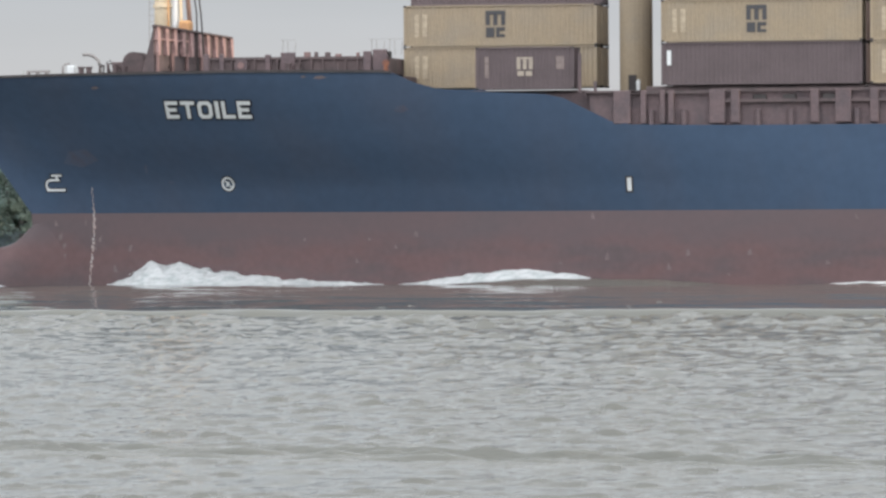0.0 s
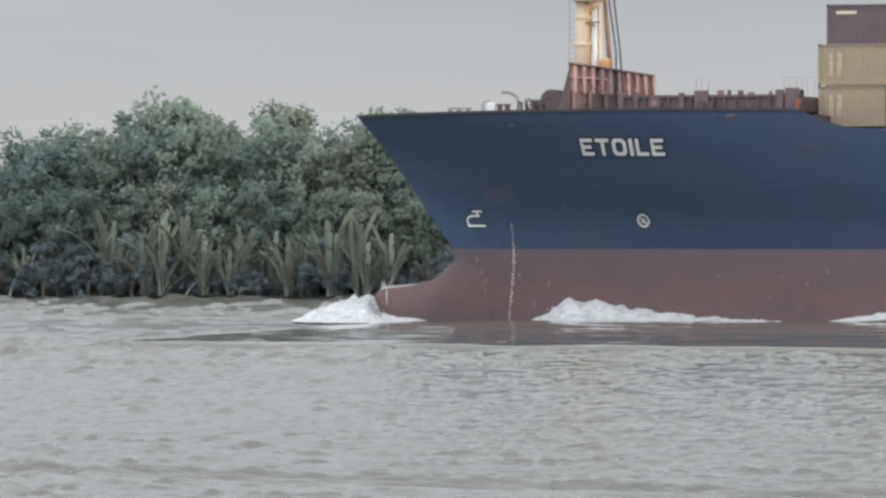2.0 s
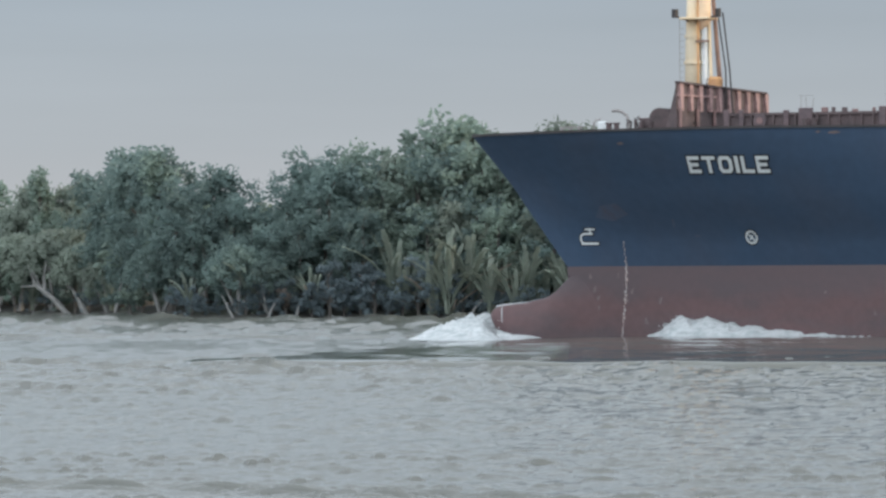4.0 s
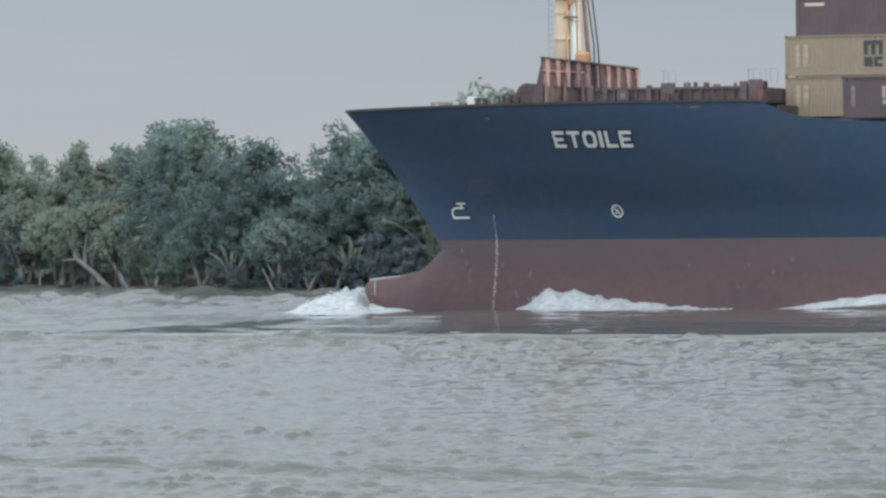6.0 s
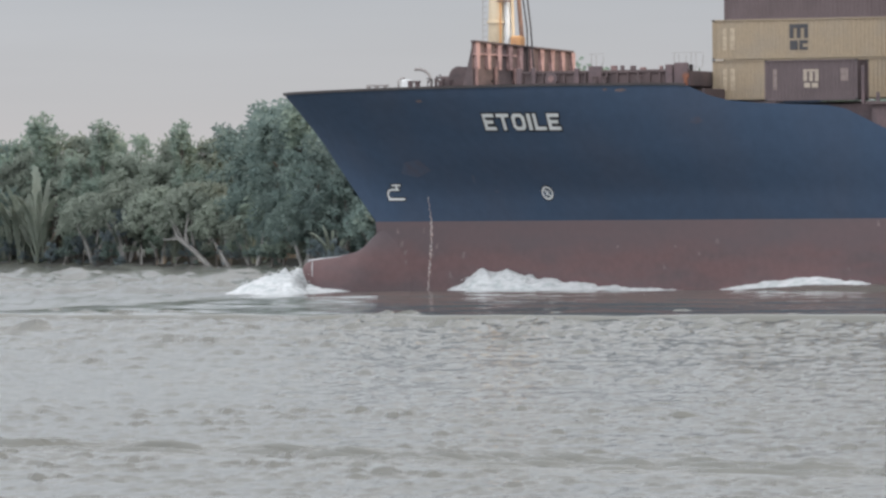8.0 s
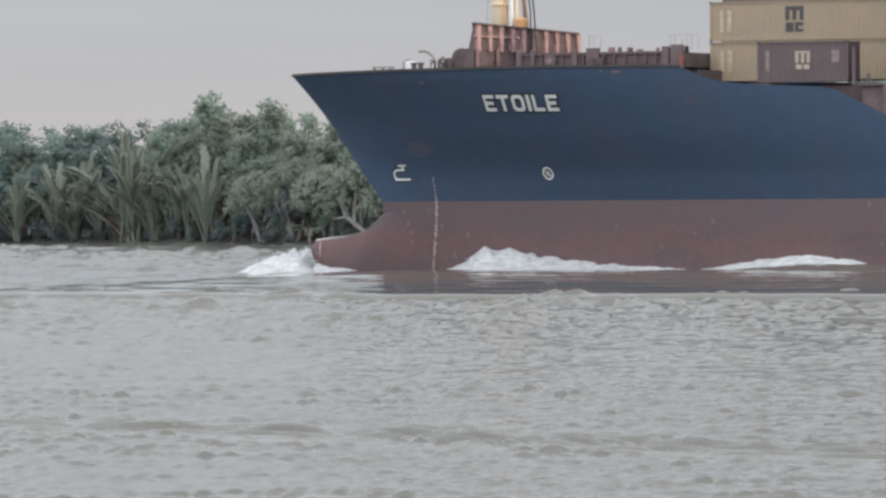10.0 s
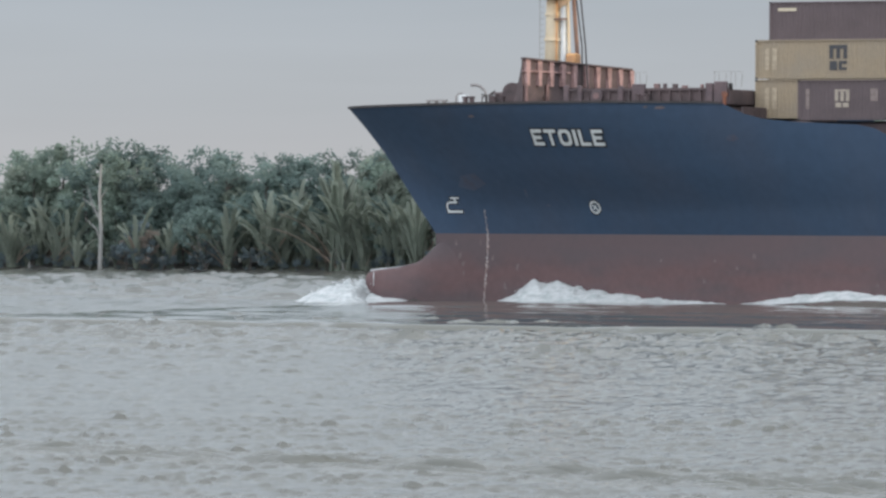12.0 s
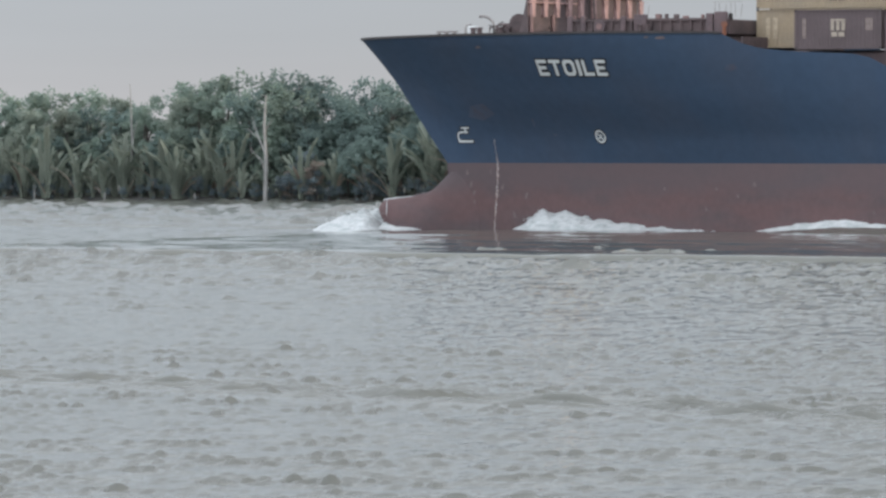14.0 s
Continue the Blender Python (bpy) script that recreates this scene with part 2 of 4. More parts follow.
def box(bm, x0, x1, y0, y1, z0, z1, bevel=0.0):
    made = bmesh.ops.create_cube(bm, size=1.0, matrix=Matrix.Translation(((x0 + x1) / 2, (y0 + y1) / 2, (z0 + z1) / 2)) @ Matrix.Diagonal((abs(x1 - x0), abs(y1 - y0), abs(z1 - z0), 1)))
    if bevel:
        edges = list({e for v in made["verts"] for e in v.link_edges})
        bmesh.ops.bevel(bm, geom=edges, offset=bevel, segments=1, affect="EDGES")


def boxed(*args, **kw):
    bm = bmesh.new()
    box(bm, *args, **kw)
    return bm


def tube(bm, points, radii, sides=8):
    """A round tapered tube through points."""
    rings = []
    n = len(points)
    pts = [Vector(p) for p in points]
    for i, p in enumerate(pts):
        d = (pts[min(i + 1, n - 1)] - pts[max(i - 1, 0)]).normalized()
        side = d.cross(Vector((0, 0, 1)) if abs(d.z) < 0.9 else Vector((1, 0, 0))).normalized()
        up = side.cross(d)
        r = radii[i] if isinstance(radii, (list, tuple)) else radii
        rings.append([bm.verts.new(p + (side * math.cos(a) + up * math.sin(a)) * r) for a in (2 * math.pi * k / sides for k in range(sides))])
    for a, b in zip(rings, rings[1:]):
        for k in range(sides):
            bm.faces.new((a[k], a[(k + 1) % sides], b[(k + 1) % sides], b[k]))
    bm.faces.new(rings[0][::-1])
    bm.faces.new(rings[-1])


def tubed(points, radii, sides=8):
    bm = bmesh.new()
    tube(bm, points, radii, sides)
    return bm


def loft(bm, rows, closed=False):
    grid = [[bm.verts.new(p) for p in row] for row in rows]
    for a, b in zip(grid, grid[1:]):
        for k in range(len(a) - (0 if closed else 1)):
            j = (k + 1) % len(a)
            bm.faces.new((a[k], a[j], b[j], b[k]))
    return grid


# ---- water, far bank ----
def wave_shift(x, y):
    """Wind chop on the river: many small steep wave trains, in gusty patches, weak in the sheltered channel that the ships keep."""
    rng = np.random.RandomState(3)
    z, dx, dy = np.zeros_like(x), np.zeros_like(x), np.zeros_like(x)
    size = 0.0
    for length in np.geomspace(0.36, 0.9, 46):
        turn = rng.normal(0.0, 0.22)
        ux, uy = math.sin(turn), math.cos(turn)
        height = CHOP * length / (2 * math.pi)
        size += height * height / 2
        phase = (ux * x + uy * y) * 2 * math.pi / length + rng.uniform(0, 6.28)
        z += height * np.sin(phase)
        dx += 0.8 * height * ux * np.cos(phase)
        dy += 0.8 * height * uy * np.cos(phase)
    # slightly peaked crests over flatter troughs
    size = math.sqrt(size)
    z = 3.0 * size * np.exp(0.30 * np.clip(z / size, -3, 3)) - 3.1 * size
    # longer chop on the open reach, farther from the landing
    away = np.hypot(x, y)
    for low, high, count, start, slope in ((1.1, 2.2, 18, 150, 0.050), (2.6, 5.0, 16, 225, 0.058), (4.0, 8.0, 12, 340, 0.045)):
        share = np.clip((away - start) / 60, 0, 1)
        for length in np.geomspace(low, high, count):
            turn = rng.normal(0.0, 0.42)
            z += share * slope * length / (2 * math.pi) * np.sin((math.sin(turn) * x + math.cos(turn) * y) * 2 * math.pi / length + rng.uniform(0, 6.28))
    # wave groups: a few steep crests among gentler water
    group = np.zeros_like(x)
    for length in np.geomspace(2.5, 7.0, 9):
        turn = rng.uniform(-1.4, 1.4)
        group += np.sin((math.sin(turn) * x + math.cos(turn) * y) * 2 * math.pi / length + rng.uniform(0, 6.28))
    group = np.clip(0.92 + 0.14 * group, 0.5, 1.4)
    z, dx, dy = z * group, dx * group, dy * group
    gust = np.zeros_like(x)
    for length in (18, 27, 41, 60, 90):
        turn = rng.uniform(-1.2, 1.2)
        gust += np.sin((math.sin(turn) * x * 0.5 + math.cos(turn) * y * 1.3) * 2 * math.pi / length + rng.uniform(0, 6.28))
    power = np.clip(0.97 + 0.08 * gust, 0.65, 1.4)
    wander = 6 * np.sin(x / 17.0) + 4 * np.sin(x / 7.3 + 1)
    calm = np.clip((y + wander - 282) / 8, 0, 1) * np.clip((350 + wander - y) / 10, 0, 1)
    calm *= 0.75 + 0.25 * np.sin(y / 5.0 + 3 * np.sin(x / 31.0)) * np.sin(x / 47.0 + y / 13.0)
    power *= (1 + 0.12 * np.clip((y - 365) / 15, 0, 1)) * (1 - 0.55 * calm) * (1 + 0.25 * np.clip((y - 200) / 50, 0, 1) * np.clip((282 - y) / 6, 0, 1))
    return dx * power, dy * power, z * power


CHOP = 0.056


def build_water():
    """One sheet from the near landing to the horizon, fine where the river is open, coarse far off."""
    turns = np.radians(np.concatenate([np.linspace(-180, 0, 19), np.linspace(1.5, 3.5, 3), np.arange(4.6, 32.6, 0.052), np.linspace(34, 38, 3), np.linspace(45, 170, 12)]))
    reach = np.concatenate([[0.0, 20, 40, 60], np.exp(np.arange(math.log(76), math.log(165), 0.0021)), np.exp(np.arange(math.log(165.4), math.log(300), 0.0026)), np.exp(np.arange(math.log(301), math.log(680), 0.0045)), [720, 800, 1000, 1500, 2500, 4500]])
    r, a = np.meshgrid(reach, turns, indexing="ij")
    x, y = -np.sin(a) * r, np.cos(a) * r
    dx, dy, z = wave_shift(x, y)
    deg = np.degrees(a)
    fade = np.clip((deg - 2.5) / 1.5, 0, 1) * np.clip((35 - deg) / 2, 0, 1) * np.clip((r - 62) / 10, 0, 1) * np.clip((700 - r) / 40, 0, 1)
    x, y, z = x + dx * fade, y + dy * fade, z * fade
    n, m = r.shape
    verts = np.stack([x, y, z], -1).reshape(-1, 3)
    i, j = np.meshgrid(np.arange(1, n - 1), np.arange(m), indexing="ij")
    k = (j + 1) % m
    quads = np.stack([i * m + j, i * m + k, (i + 1) * m + k, (i + 1) * m + j], -1).reshape(-1, 4)[:, ::-1]
    hub = [[0, m + jj, m + (jj + 1) % m] for jj in range(m)]
    me = bpy.data.meshes.new("water")
    me.from_pydata(verts.tolist(), [], quads.tolist() + hub)
    me.materials.append(WATER)
    me.polygons.foreach_set("use_smooth", [True] * len(me.polygons))
    me.update()
    tagged(new("water", me), "pale grey-green rippled river water", "water", kind="structure")


BANK_LINE = ((4000, 300), (150, 452), (-60, 452), (-142, 464), (-190, 468), (-212, 500), (-255, 524), (-300, 532), (-420, 560), (-4000, 1400))


def bank_y(x):
    pts = sorted(BANK_LINE)
    return float(np.interp(x, [p[0] for p in pts], [p[1] for p in pts]))


def build_banks():
    bm = bmesh.new()
    rng = random.Random(4)
    xs = [-4000, -2000, -1000, -600] + [-450 + 4 * i for i in range(120)] + [60, 150, 400, 1000, 4000]
    rows = []
    for x in xs:
        y = bank_y(x) + rng.uniform(-1.0, 1.0)
        rows.append([(x, y + d, z + (rng.uniform(-0.15, 0.15) if z > 0 else 0)) for d, z in ((-3, -1.0), (0, 0.05), (1.2, 0.35), (6, 0.8), (60, 1.6), (2500, 6))])
    loft(bm, rows)
    ob = part("ground_far_bank", bm, MUD)
    tagged(ob, "dark muddy river bank below trees", "river bank", kind="structure")
    bm = bmesh.new()
    loft(bm, [[(x, y, z) for y, z in ((-2500, 6), (-40, 4.6), (-2, 4.4), (12, 2.5), (26, 0.0), (34, -1.5))] for x in (-4000, -100, 0, 100, 4000)])
    ob = part("ground_near_bank", bm, MUD)
    tagged(ob, "muddy near river bank", "river bank", kind="structure")


build_water()
build_banks()


# ---- the ship ----
CENTRE = 346.0
START = -95.0
TOP_RED = 4.82
STERN = 84.0


def ship_pose(s, w, z):
    return pose(START + s, CENTRE + w, z)


def sheer(s):
    return float(np.interp(s, (-2, 10, 21, 30.8, 31.7, 33.2, 35.7, 41.2, 43.1, 44.9, 52, 84), (13.42, 13.54, 13.56, 13.45, 12.95, 12.42, 12.15, 11.9, 10.94, 10.06, 9.95, 9.9)))


def stem(z):
    return float(np.interp(z, (-3, 0, 3, 4.0, 4.82, 7.35, 10.1, 13.4), (7.5, 6.5, 5.6, 5.2, 5.15, 3.35, 1.45, -1.2)))


def half_breadth(s, z):
    s0 = stem(z)
    length = float(np.interp(z, (0, 4.8, 6.6, 11.5, 13.4), (58, 60, 58, 50, 48)))
    power = float(np.interp(z, (0, 4.8, 6.6, 9, 11.5, 13.4), (1.2, 1.3, 1.2, 0.9, 0.68, 0.52)))
    x = min(max((s - s0) / length, 0.0), 1.0)
    b = 12.5 * (1 - (1 - x) ** 2) ** power
    if s > 70:
        b *= 1 - 0.12 * ((s - 70) / 14) ** 2
    return b


def hull_shell(z_low, z_high, levels, stations=90):
    bm = bmesh.new()
    for side in (-1, 1):
        rows = []
        for k in range(levels + 1):
            row = []
            for i in range(stations + 1):
                g = (i / stations) ** 1.6
                s = -1.2 + (STERN + 1.2) * g
                for _ in range(3):
                    top = sheer(s) if z_high is None else z_high
                    z = z_low + (top - z_low) * k / levels
                    s = stem(z) + (STERN - stem(z)) * g
                row.append((s, side * half_breadth(s, z), z))
            rows.append(row if side < 0 else row[::-1])
        loft(bm, rows)
    # transom
    ends = [(STERN, y * half_breadth(STERN, z), z) for z in np.linspace(z_low, z_high or sheer(STERN), 4) for y in (-1, 1)]
    for a, b, c, d in ((0, 1, 3, 2), (2, 3, 5, 4), (4, 5, 7, 6)):
        bm.faces.new([bm.verts.new(ends[j]) for j in (a, b, c, d)])
    bmesh.ops.remove_doubles(bm, verts=bm.verts, dist=0.002)
    return bm


def on_hull(s, z, out=0.03):
    return (s, -half_breadth(s, z) - out, z)


def letter_mesh(ship):
    """The name on the bow in squared block letters, laid on the plating; strokes in units of the letter's width and height."""
    k = 0.21
    bar = lambda x0, x1, z0, z1: [(x0, z0), (x1, z0), (x1, z1), (x0, z1)]
    shapes = {
        "E": [bar(0, 0.27, 0, 1), bar(0.27, 1, 0, k), bar(0.27, 0.86, 0.40, 0.60), bar(0.27, 1, 1 - k, 1)],
        "T": [bar(0, 1, 1 - k, 1), bar(0.37, 0.63, 0, 1 - k)],
        "I": [bar(0, 1, 0, 1)],
        "L": [bar(0, 0.28, 0, 1), bar(0.28, 1, 0, k)],
    }
    ring = [(0.2, 0), (0.8, 0), (1, 0.2), (1, 0.8), (0.8, 1), (0.2, 1), (0, 0.8), (0, 0.2)]
    inner = [(0.5 + (x - 0.5) * 0.50, 0.5 + (z - 0.5) * 0.58) for x, z in ring]
    shapes["O"] = [[ring[i], ring[(i + 1) % 8], inner[(i + 1) % 8], inner[i]] for i in range(8)]
    x = 15.85
    for ch, wide in zip("ETOILE", (0.88, 0.95, 0.98, 0.27, 0.86, 0.90)):
        for grow, depth, mat, nm in ((0.10, 0.02, OUTLINE, "letter_outline"), (0.0, 0.045, WHITE, "letter")):
            bm = bmesh.new()
            for n, quad in enumerate(shapes[ch]):
                cx, cz = sum(q[0] for q in quad) / 4, sum(q[1] for q in quad) / 4
                pts = []
                for u, v in quad:
                    s = x + u * wide + math.copysign(grow, u - cx)
                    z = 10.72 + 1.06 * v + math.copysign(grow, v - cz) - 0.012 * (s - 15.85)
                    pts.append(on_hull(s, z, depth + 0.004 * (n % 4) * (grow > 0)))
                bm.faces.new([bm.verts.new(p) for p in pts])
            part(nm, bm, mat, ship)
        x += wide + 0.185


def flat_mark(ship, name, loops, mat, out=0.03, label=""):
    """Small painted marks on the plating, of quads in (s, z)."""
    bm = bmesh.new()
    for quad in loops:
        bm.faces.new([bm.verts.new(on_hull(s, z, out)) for s, z in quad])
    return part(name, bm, mat, ship, label)


def ring_quads(s, z, r0, r1, n=16, a0=0.0, a1=2 * math.pi, sx=1.0):
    out = []
    for k in range(n):
        p, q = a0 + (a1 - a0) * k / n, a0 + (a1 - a0) * (k + 1) / n
        out.append([(s + sx * r * math.cos(a), z + r * math.sin(a)) for r, a in ((r0, p), (r1, p), (r1, q), (r0, q))])
    return out


def rect(s0, s1, z0, z1):
    return [(s0, z0), (s1, z0), (s1, z1), (s0, z1)]


def build_ship():
    ship = thing("container_ship", ship_pose(0, 0, 0), "dark blue container ship with rust-red lower hull under way", "ship")
    part("upper_hull", hull_shell(TOP_RED, None, 18), HULL_BLUE, ship, "dark blue painted topsides", smooth=True)
    part("lower_hull", hull_shell(-3.0, TOP_RED, 10), HULL_RED, ship, "worn red antifouling paint", smooth=True)
    # bulb
    bm = bmesh.new()
    rows = []
    for s in np.linspace(0, 1, 26):
        x = -0.1 + 9.0 * s ** 1.5
        top = float(np.interp(x, (-0.1, 0.0, 0.5, 2.3, 3.9, 4.7, 5.2, 5.8, 7, 9), (1.7, 2.0, 2.3, 2.5, 2.85, 3.5, 4.1, 4.3, 3.7, 2.4)))
        low = float(np.interp(x, (-0.1, 0.1, 0.6, 2.0, 9), (1.5, 1.1, 0.2, -1.2, -2.5)))
        wide = float(np.interp(x, (-0.1, 0.1, 0.6, 2, 4, 5.2, 6.2, 7.2, 9), (0.15, 0.5, 0.9, 1.2, 1.05, 0.72, 0.55, 0.40, 0.15)))
        mid, half = (top + low) / 2, (top - low) / 2
        rows.append([(x, wide * math.sin(a), mid + half * math.cos(a)) for a in (2 * math.pi * k / 20 for k in range(20))])
    grid = loft(bm, rows, True)
    bm.faces.new(grid[0])
    part("bulbous_bow", bm, HULL_RED, ship, smooth=True)
    # deck
    bm = bmesh.new()
    rows = []
    for s in np.linspace(-0.9, STERN, 70):
        z = sheer(s) - 0.06 if s < 31 else 9.75
        b = max(half_breadth(s, z) - 0.02, 0.05)
        rows.append([(s, -b, z), (s, 0, z + 0.05), (s, b, z)])
    loft(bm, rows)
    part("deck", bm, DECK_RED, ship)
    letter_mesh(ship)
    ship_fittings(ship)
    ship_marks(ship)
    return ship


def ship_marks(ship):
    # bulb sign, thruster sign, tug mark, draught scale, plate scuffs
    flat_mark(ship, "bulb_mark_edge", [rect(6.25, 7.75, 6.16, 6.46)] + ring_quads(6.65, 6.62, 0.2, 0.48, 8, math.pi * 0.5, math.pi * 1.5) + [rect(6.6, 7.4, 6.80, 7.09), rect(6.62, 7.58, 7.12, 7.36)], OUTLINE, 0.02)
    flat_mark(ship, "bulb_mark", [rect(6.35, 7.65, 6.24, 6.38)] + ring_quads(6.65, 6.62, 0.26, 0.38, 8, math.pi * 0.5, math.pi * 1.5) + [rect(6.65, 7.3, 6.88, 7.01), rect(7.05, 7.2, 6.98, 7.3), rect(6.75, 7.5, 7.18, 7.29)], WHITE, label="white painted bulb mark")
    flat_mark(ship, "thruster_mark_edge", ring_quads(19.15, 6.62, 0.24, 0.53, 18), OUTLINE, 0.02)
    flat_mark(ship, "thruster_mark", ring_quads(19.15, 6.62, 0.31, 0.44, 18) + [[(18.92, 6.8), (19.0, 6.86), (19.38, 6.45), (19.3, 6.39)], [(18.98, 6.5), (19.06, 6.44), (19.3, 6.72), (19.22, 6.78)]], WHITE, label="white painted thruster ring")
    flat_mark(ship, "small_mark", [rect(15.05, 15.4, 6.68, 6.82)], WORN_BLUE)
    flat_mark(ship, "mark_outline", [rect(45.28, 45.75, 5.92, 6.92)], DARK, 0.02)
    flat_mark(ship, "tug_mark", [rect(45.38, 45.65, 6.02, 6.82)], WHITE, 0.035, "white painted side mark")
    rng = random.Random(5)
    for k in range(26):
        z = 0.15 + 0.245 * k
        s = 9.5 - (0.028 * (14 - k) if k < 14 else 0) + (0.05 if k % 2 else 0)
        wide = rng.uniform(0.025, 0.05) if k > 18 or k < 5 else rng.uniform(0.04, 0.10)
        flat_mark(ship, "draught_figure", [rect(s - wide, s + wide, z, z + rng.uniform(0.16, 0.25))], SCALE_WHITE, 0.02)
    for k in range(24):
        s, z = rng.uniform(5.5, 60), rng.uniform(0.8, 4.4)
        if rng.random() < 0.4:
            s = rng.uniform(6, 13)
        flat_mark(ship, "scuff", [[(s, z), (s + rng.uniform(0.1, 0.35), z + rng.uniform(-0.05, 0.05)), (s + rng.uniform(0.1, 0.3), z + rng.uniform(0.1, 0.5)), (s + 0.02, z + rng.uniform(0.1, 0.4))]], SCUFF, 0.012)
    for s, z, w, h in ((7.8, 8.0, 2.6, 0.9), (11.0, 12.62, 0.55, 0.14), (25.1, 13.12, 0.35, 0.12), (25.9, 13.05, 0.9, 0.16), (30.9, 11.0, 1.0, 0.35), (13.5, 7.4, 0.25, 0.5)):
        flat_mark(ship, "worn_patch" if z < 12 else "fairlead", [[(s, z), (s + w * 0.5, z - h * 0.3), (s + w, z + h * 0.2), (s + w * 0.7, z + h), (s + w * 0.2, z + h * 0.8)]], WORN_BLUE if z < 12 else SCUFF, 0.012)


def ship_fittings(ship):
    # bulwark rim round the bow
    bm = bmesh.new()
    for side in (-1, 1):
        rows = []
        for s in [-1.1 + 32 * (k / 60) ** 1.5 for k in range(61)]:
            z = sheer(s)
            b = half_breadth(s, z)
            rows.append([(s, side * (b + 0.06), z - 0.10), (s, side * (b + 0.06), z + 0.06), (s, side * (b - 0.18), z + 0.06), (s, side * (b - 0.18), z - 0.10)])
        loft(bm, rows, True)
    part("bulwark_rim", bm, DARK, ship, "dark bulwark rim")
    # transverse breakwater with brackets on its after side
    near, far = Vector((15.1, -8.0, 0)), Vector((16.65, 6.7, 0))
    along = (far - near).normalized()
    aft = Vector((along.y, -along.x, 0))
    plate = bmesh.new()
    low, high = 14.75, 16.45

    def slab(bm, a, b, z0, z1, thick, slope=0.0, drop=0.0):
        v = [bm.verts.new(p) for p in (a + Vector((0, 0, z0)), b + Vector((0, 0, z0 - (drop if z0 > 16 else 0))), b - aft * slope + Vector((0, 0, z1 - drop)), a - aft * slope + Vector((0, 0, z1)))]
        w = [bm.verts.new(x.co + aft * thick) for x in v]
        for q in ((v[3], v[2], v[1], v[0]), (w[0], w[1], w[2], w[3])):
            bm.faces.new(q)
        for k in range(4):
            j = (k + 1) % 4
            bm.faces.new((v[k], v[j], w[j], w[k]))

    slab(plate, near, far, low, high, 0.06, drop=0.4)
    part("breakwater_plate", plate, DECK_RED, ship, "weathered red breakwater plate")
    bm = bmesh.new()
    slab(bm, near - aft * 0.05, far - aft * 0.05, high, high + 0.12, 0.35, drop=0.4)
    part("breakwater_cap", bm, DECK_RED, ship)
    length = (far - near).length
    bm = bmesh.new()
    slab(bm, near + aft * 0.06, near + aft * 0.06 + along * (length * 0.42), 15.62, 15.72, 0.2)
    part("breakwater_stiffener", bm, CORAL, ship)
    for k in range(10):
        p = near + along * (length * (0.015 + 0.97 * k / 9))
        bm = bmesh.new()
        v = [bm.verts.new(x) for x in (p + aft * 0.06 + Vector((0, 0, low - 0.05)), p + aft * 0.34 + Vector((0, 0, low - 0.05)), p + aft * 0.22 + Vector((0, 0, high - 0.4 * k / 9)), p + aft * 0.06 + Vector((0, 0, high - 0.4 * k / 9)))]
        u = [bm.verts.new(x.co + along * (0.34 if i in (0, 1) else 0.62)) for i, x in enumerate(v)]
        bm.faces.new(v[::-1])
        bm.faces.new(u)
        for i in range(4):
            bm.faces.new((v[i], v[(i + 1) % 4], u[(i + 1) % 4], u[i]))
        part("breakwater_bracket", bm, CORAL, ship, "faded pink bracket, lightened as by sun on its edges")
    for k in range(6):
        p = near + along * (length * (0.02 + 0.19 * k))
        part("breakwater_leg", tubed([p + aft * 0.2 + Vector((0, 0, 13.4)), p + aft * 0.2 + Vector((0, 0, low + 0.1))], 0.12, 6), DECK_PINK, ship)
    bm = bmesh.new()
    wing = [Vector(q) for q in ((15.14, -7.9, 16.5), (15.14, -7.9, 13.4), (14.15, -7.3, 13.4), (14.75, -7.6, 15.2))]
    front, back = [bm.verts.new(q) for q in wing], [bm.verts.new(q + Vector((0, 0.08, 0))) for q in wing]
    bm.faces.new(front[::-1])
    bm.faces.new(back)
    for i in range(4):
        bm.faces.new((front[i], front[(i + 1) % 4], back[(i + 1) % 4], back[i]))
    part("breakwater_wing", bm, DECK_RED, ship)
    bm = bmesh.new()
    slab(bm, near + along * 0.2, far, 13.4, low, 0.05)
    part("breakwater_foot", bm, DECK_RED, ship)
    # foremast: two buff columns, a dark leaning leg, crosstree, ladder
    bm = bmesh.new()
    tube(bm, [(13.85, 0, 13.4), (13.9, 0, 19.0), (13.98, 0, 26.0)], [0.62, 0.52, 0.36], 16)
    part("mast_column", bm, BUFF, ship, "buff painted mast column", smooth=True)
    part("mast_panel", tubed([(14.66, 0, 13.4), (14.64, 0, 20.4)], [0.26, 0.22], 10), WHITE, ship, "white painted mast pole")
    part("mast_pole", tubed([(15.16, 0, 13.4), (14.95, 0, 21.0)], [0.13, 0.11], 8), BUFF, ship)
    part("mast_head", tubed([(14.5, 0, 20.1), (14.6, 0, 20.7), (14.62, 0, 23.5), (14.5, 0, 26.0)], [0.2, 0.52, 0.46, 0.3], 12), BUFF_LIGHT, ship, "pale buff upper mast", smooth=True)
    part("mast_leg", tubed([(15.85, 0.3, 13.4), (15.45, 0.25, 18.5), (15.1, 0.2, 23.5)], [0.17, 0.15, 0.12], 8), BUFF_DARK, ship, "weathered brown leaning mast leg")
    part("mast_stay", tubed([(16.75, -0.5, 13.4), (16.45, -0.4, 17.5), (15.95, -0.2, 21.2)], 0.055, 6), DARK, ship)
    part("mast_stay", tubed([(16.2, -0.3, 13.4), (16.15, -0.3, 17.5), (15.6, -0.2, 21.2)], 0.05, 6), DARK, ship)
    part("mast_foot", boxed(15.0, 15.75, -0.5, 0.5, 13.4, 17.05, bevel=0.12), ORANGE, ship, "faded orange mast foot")
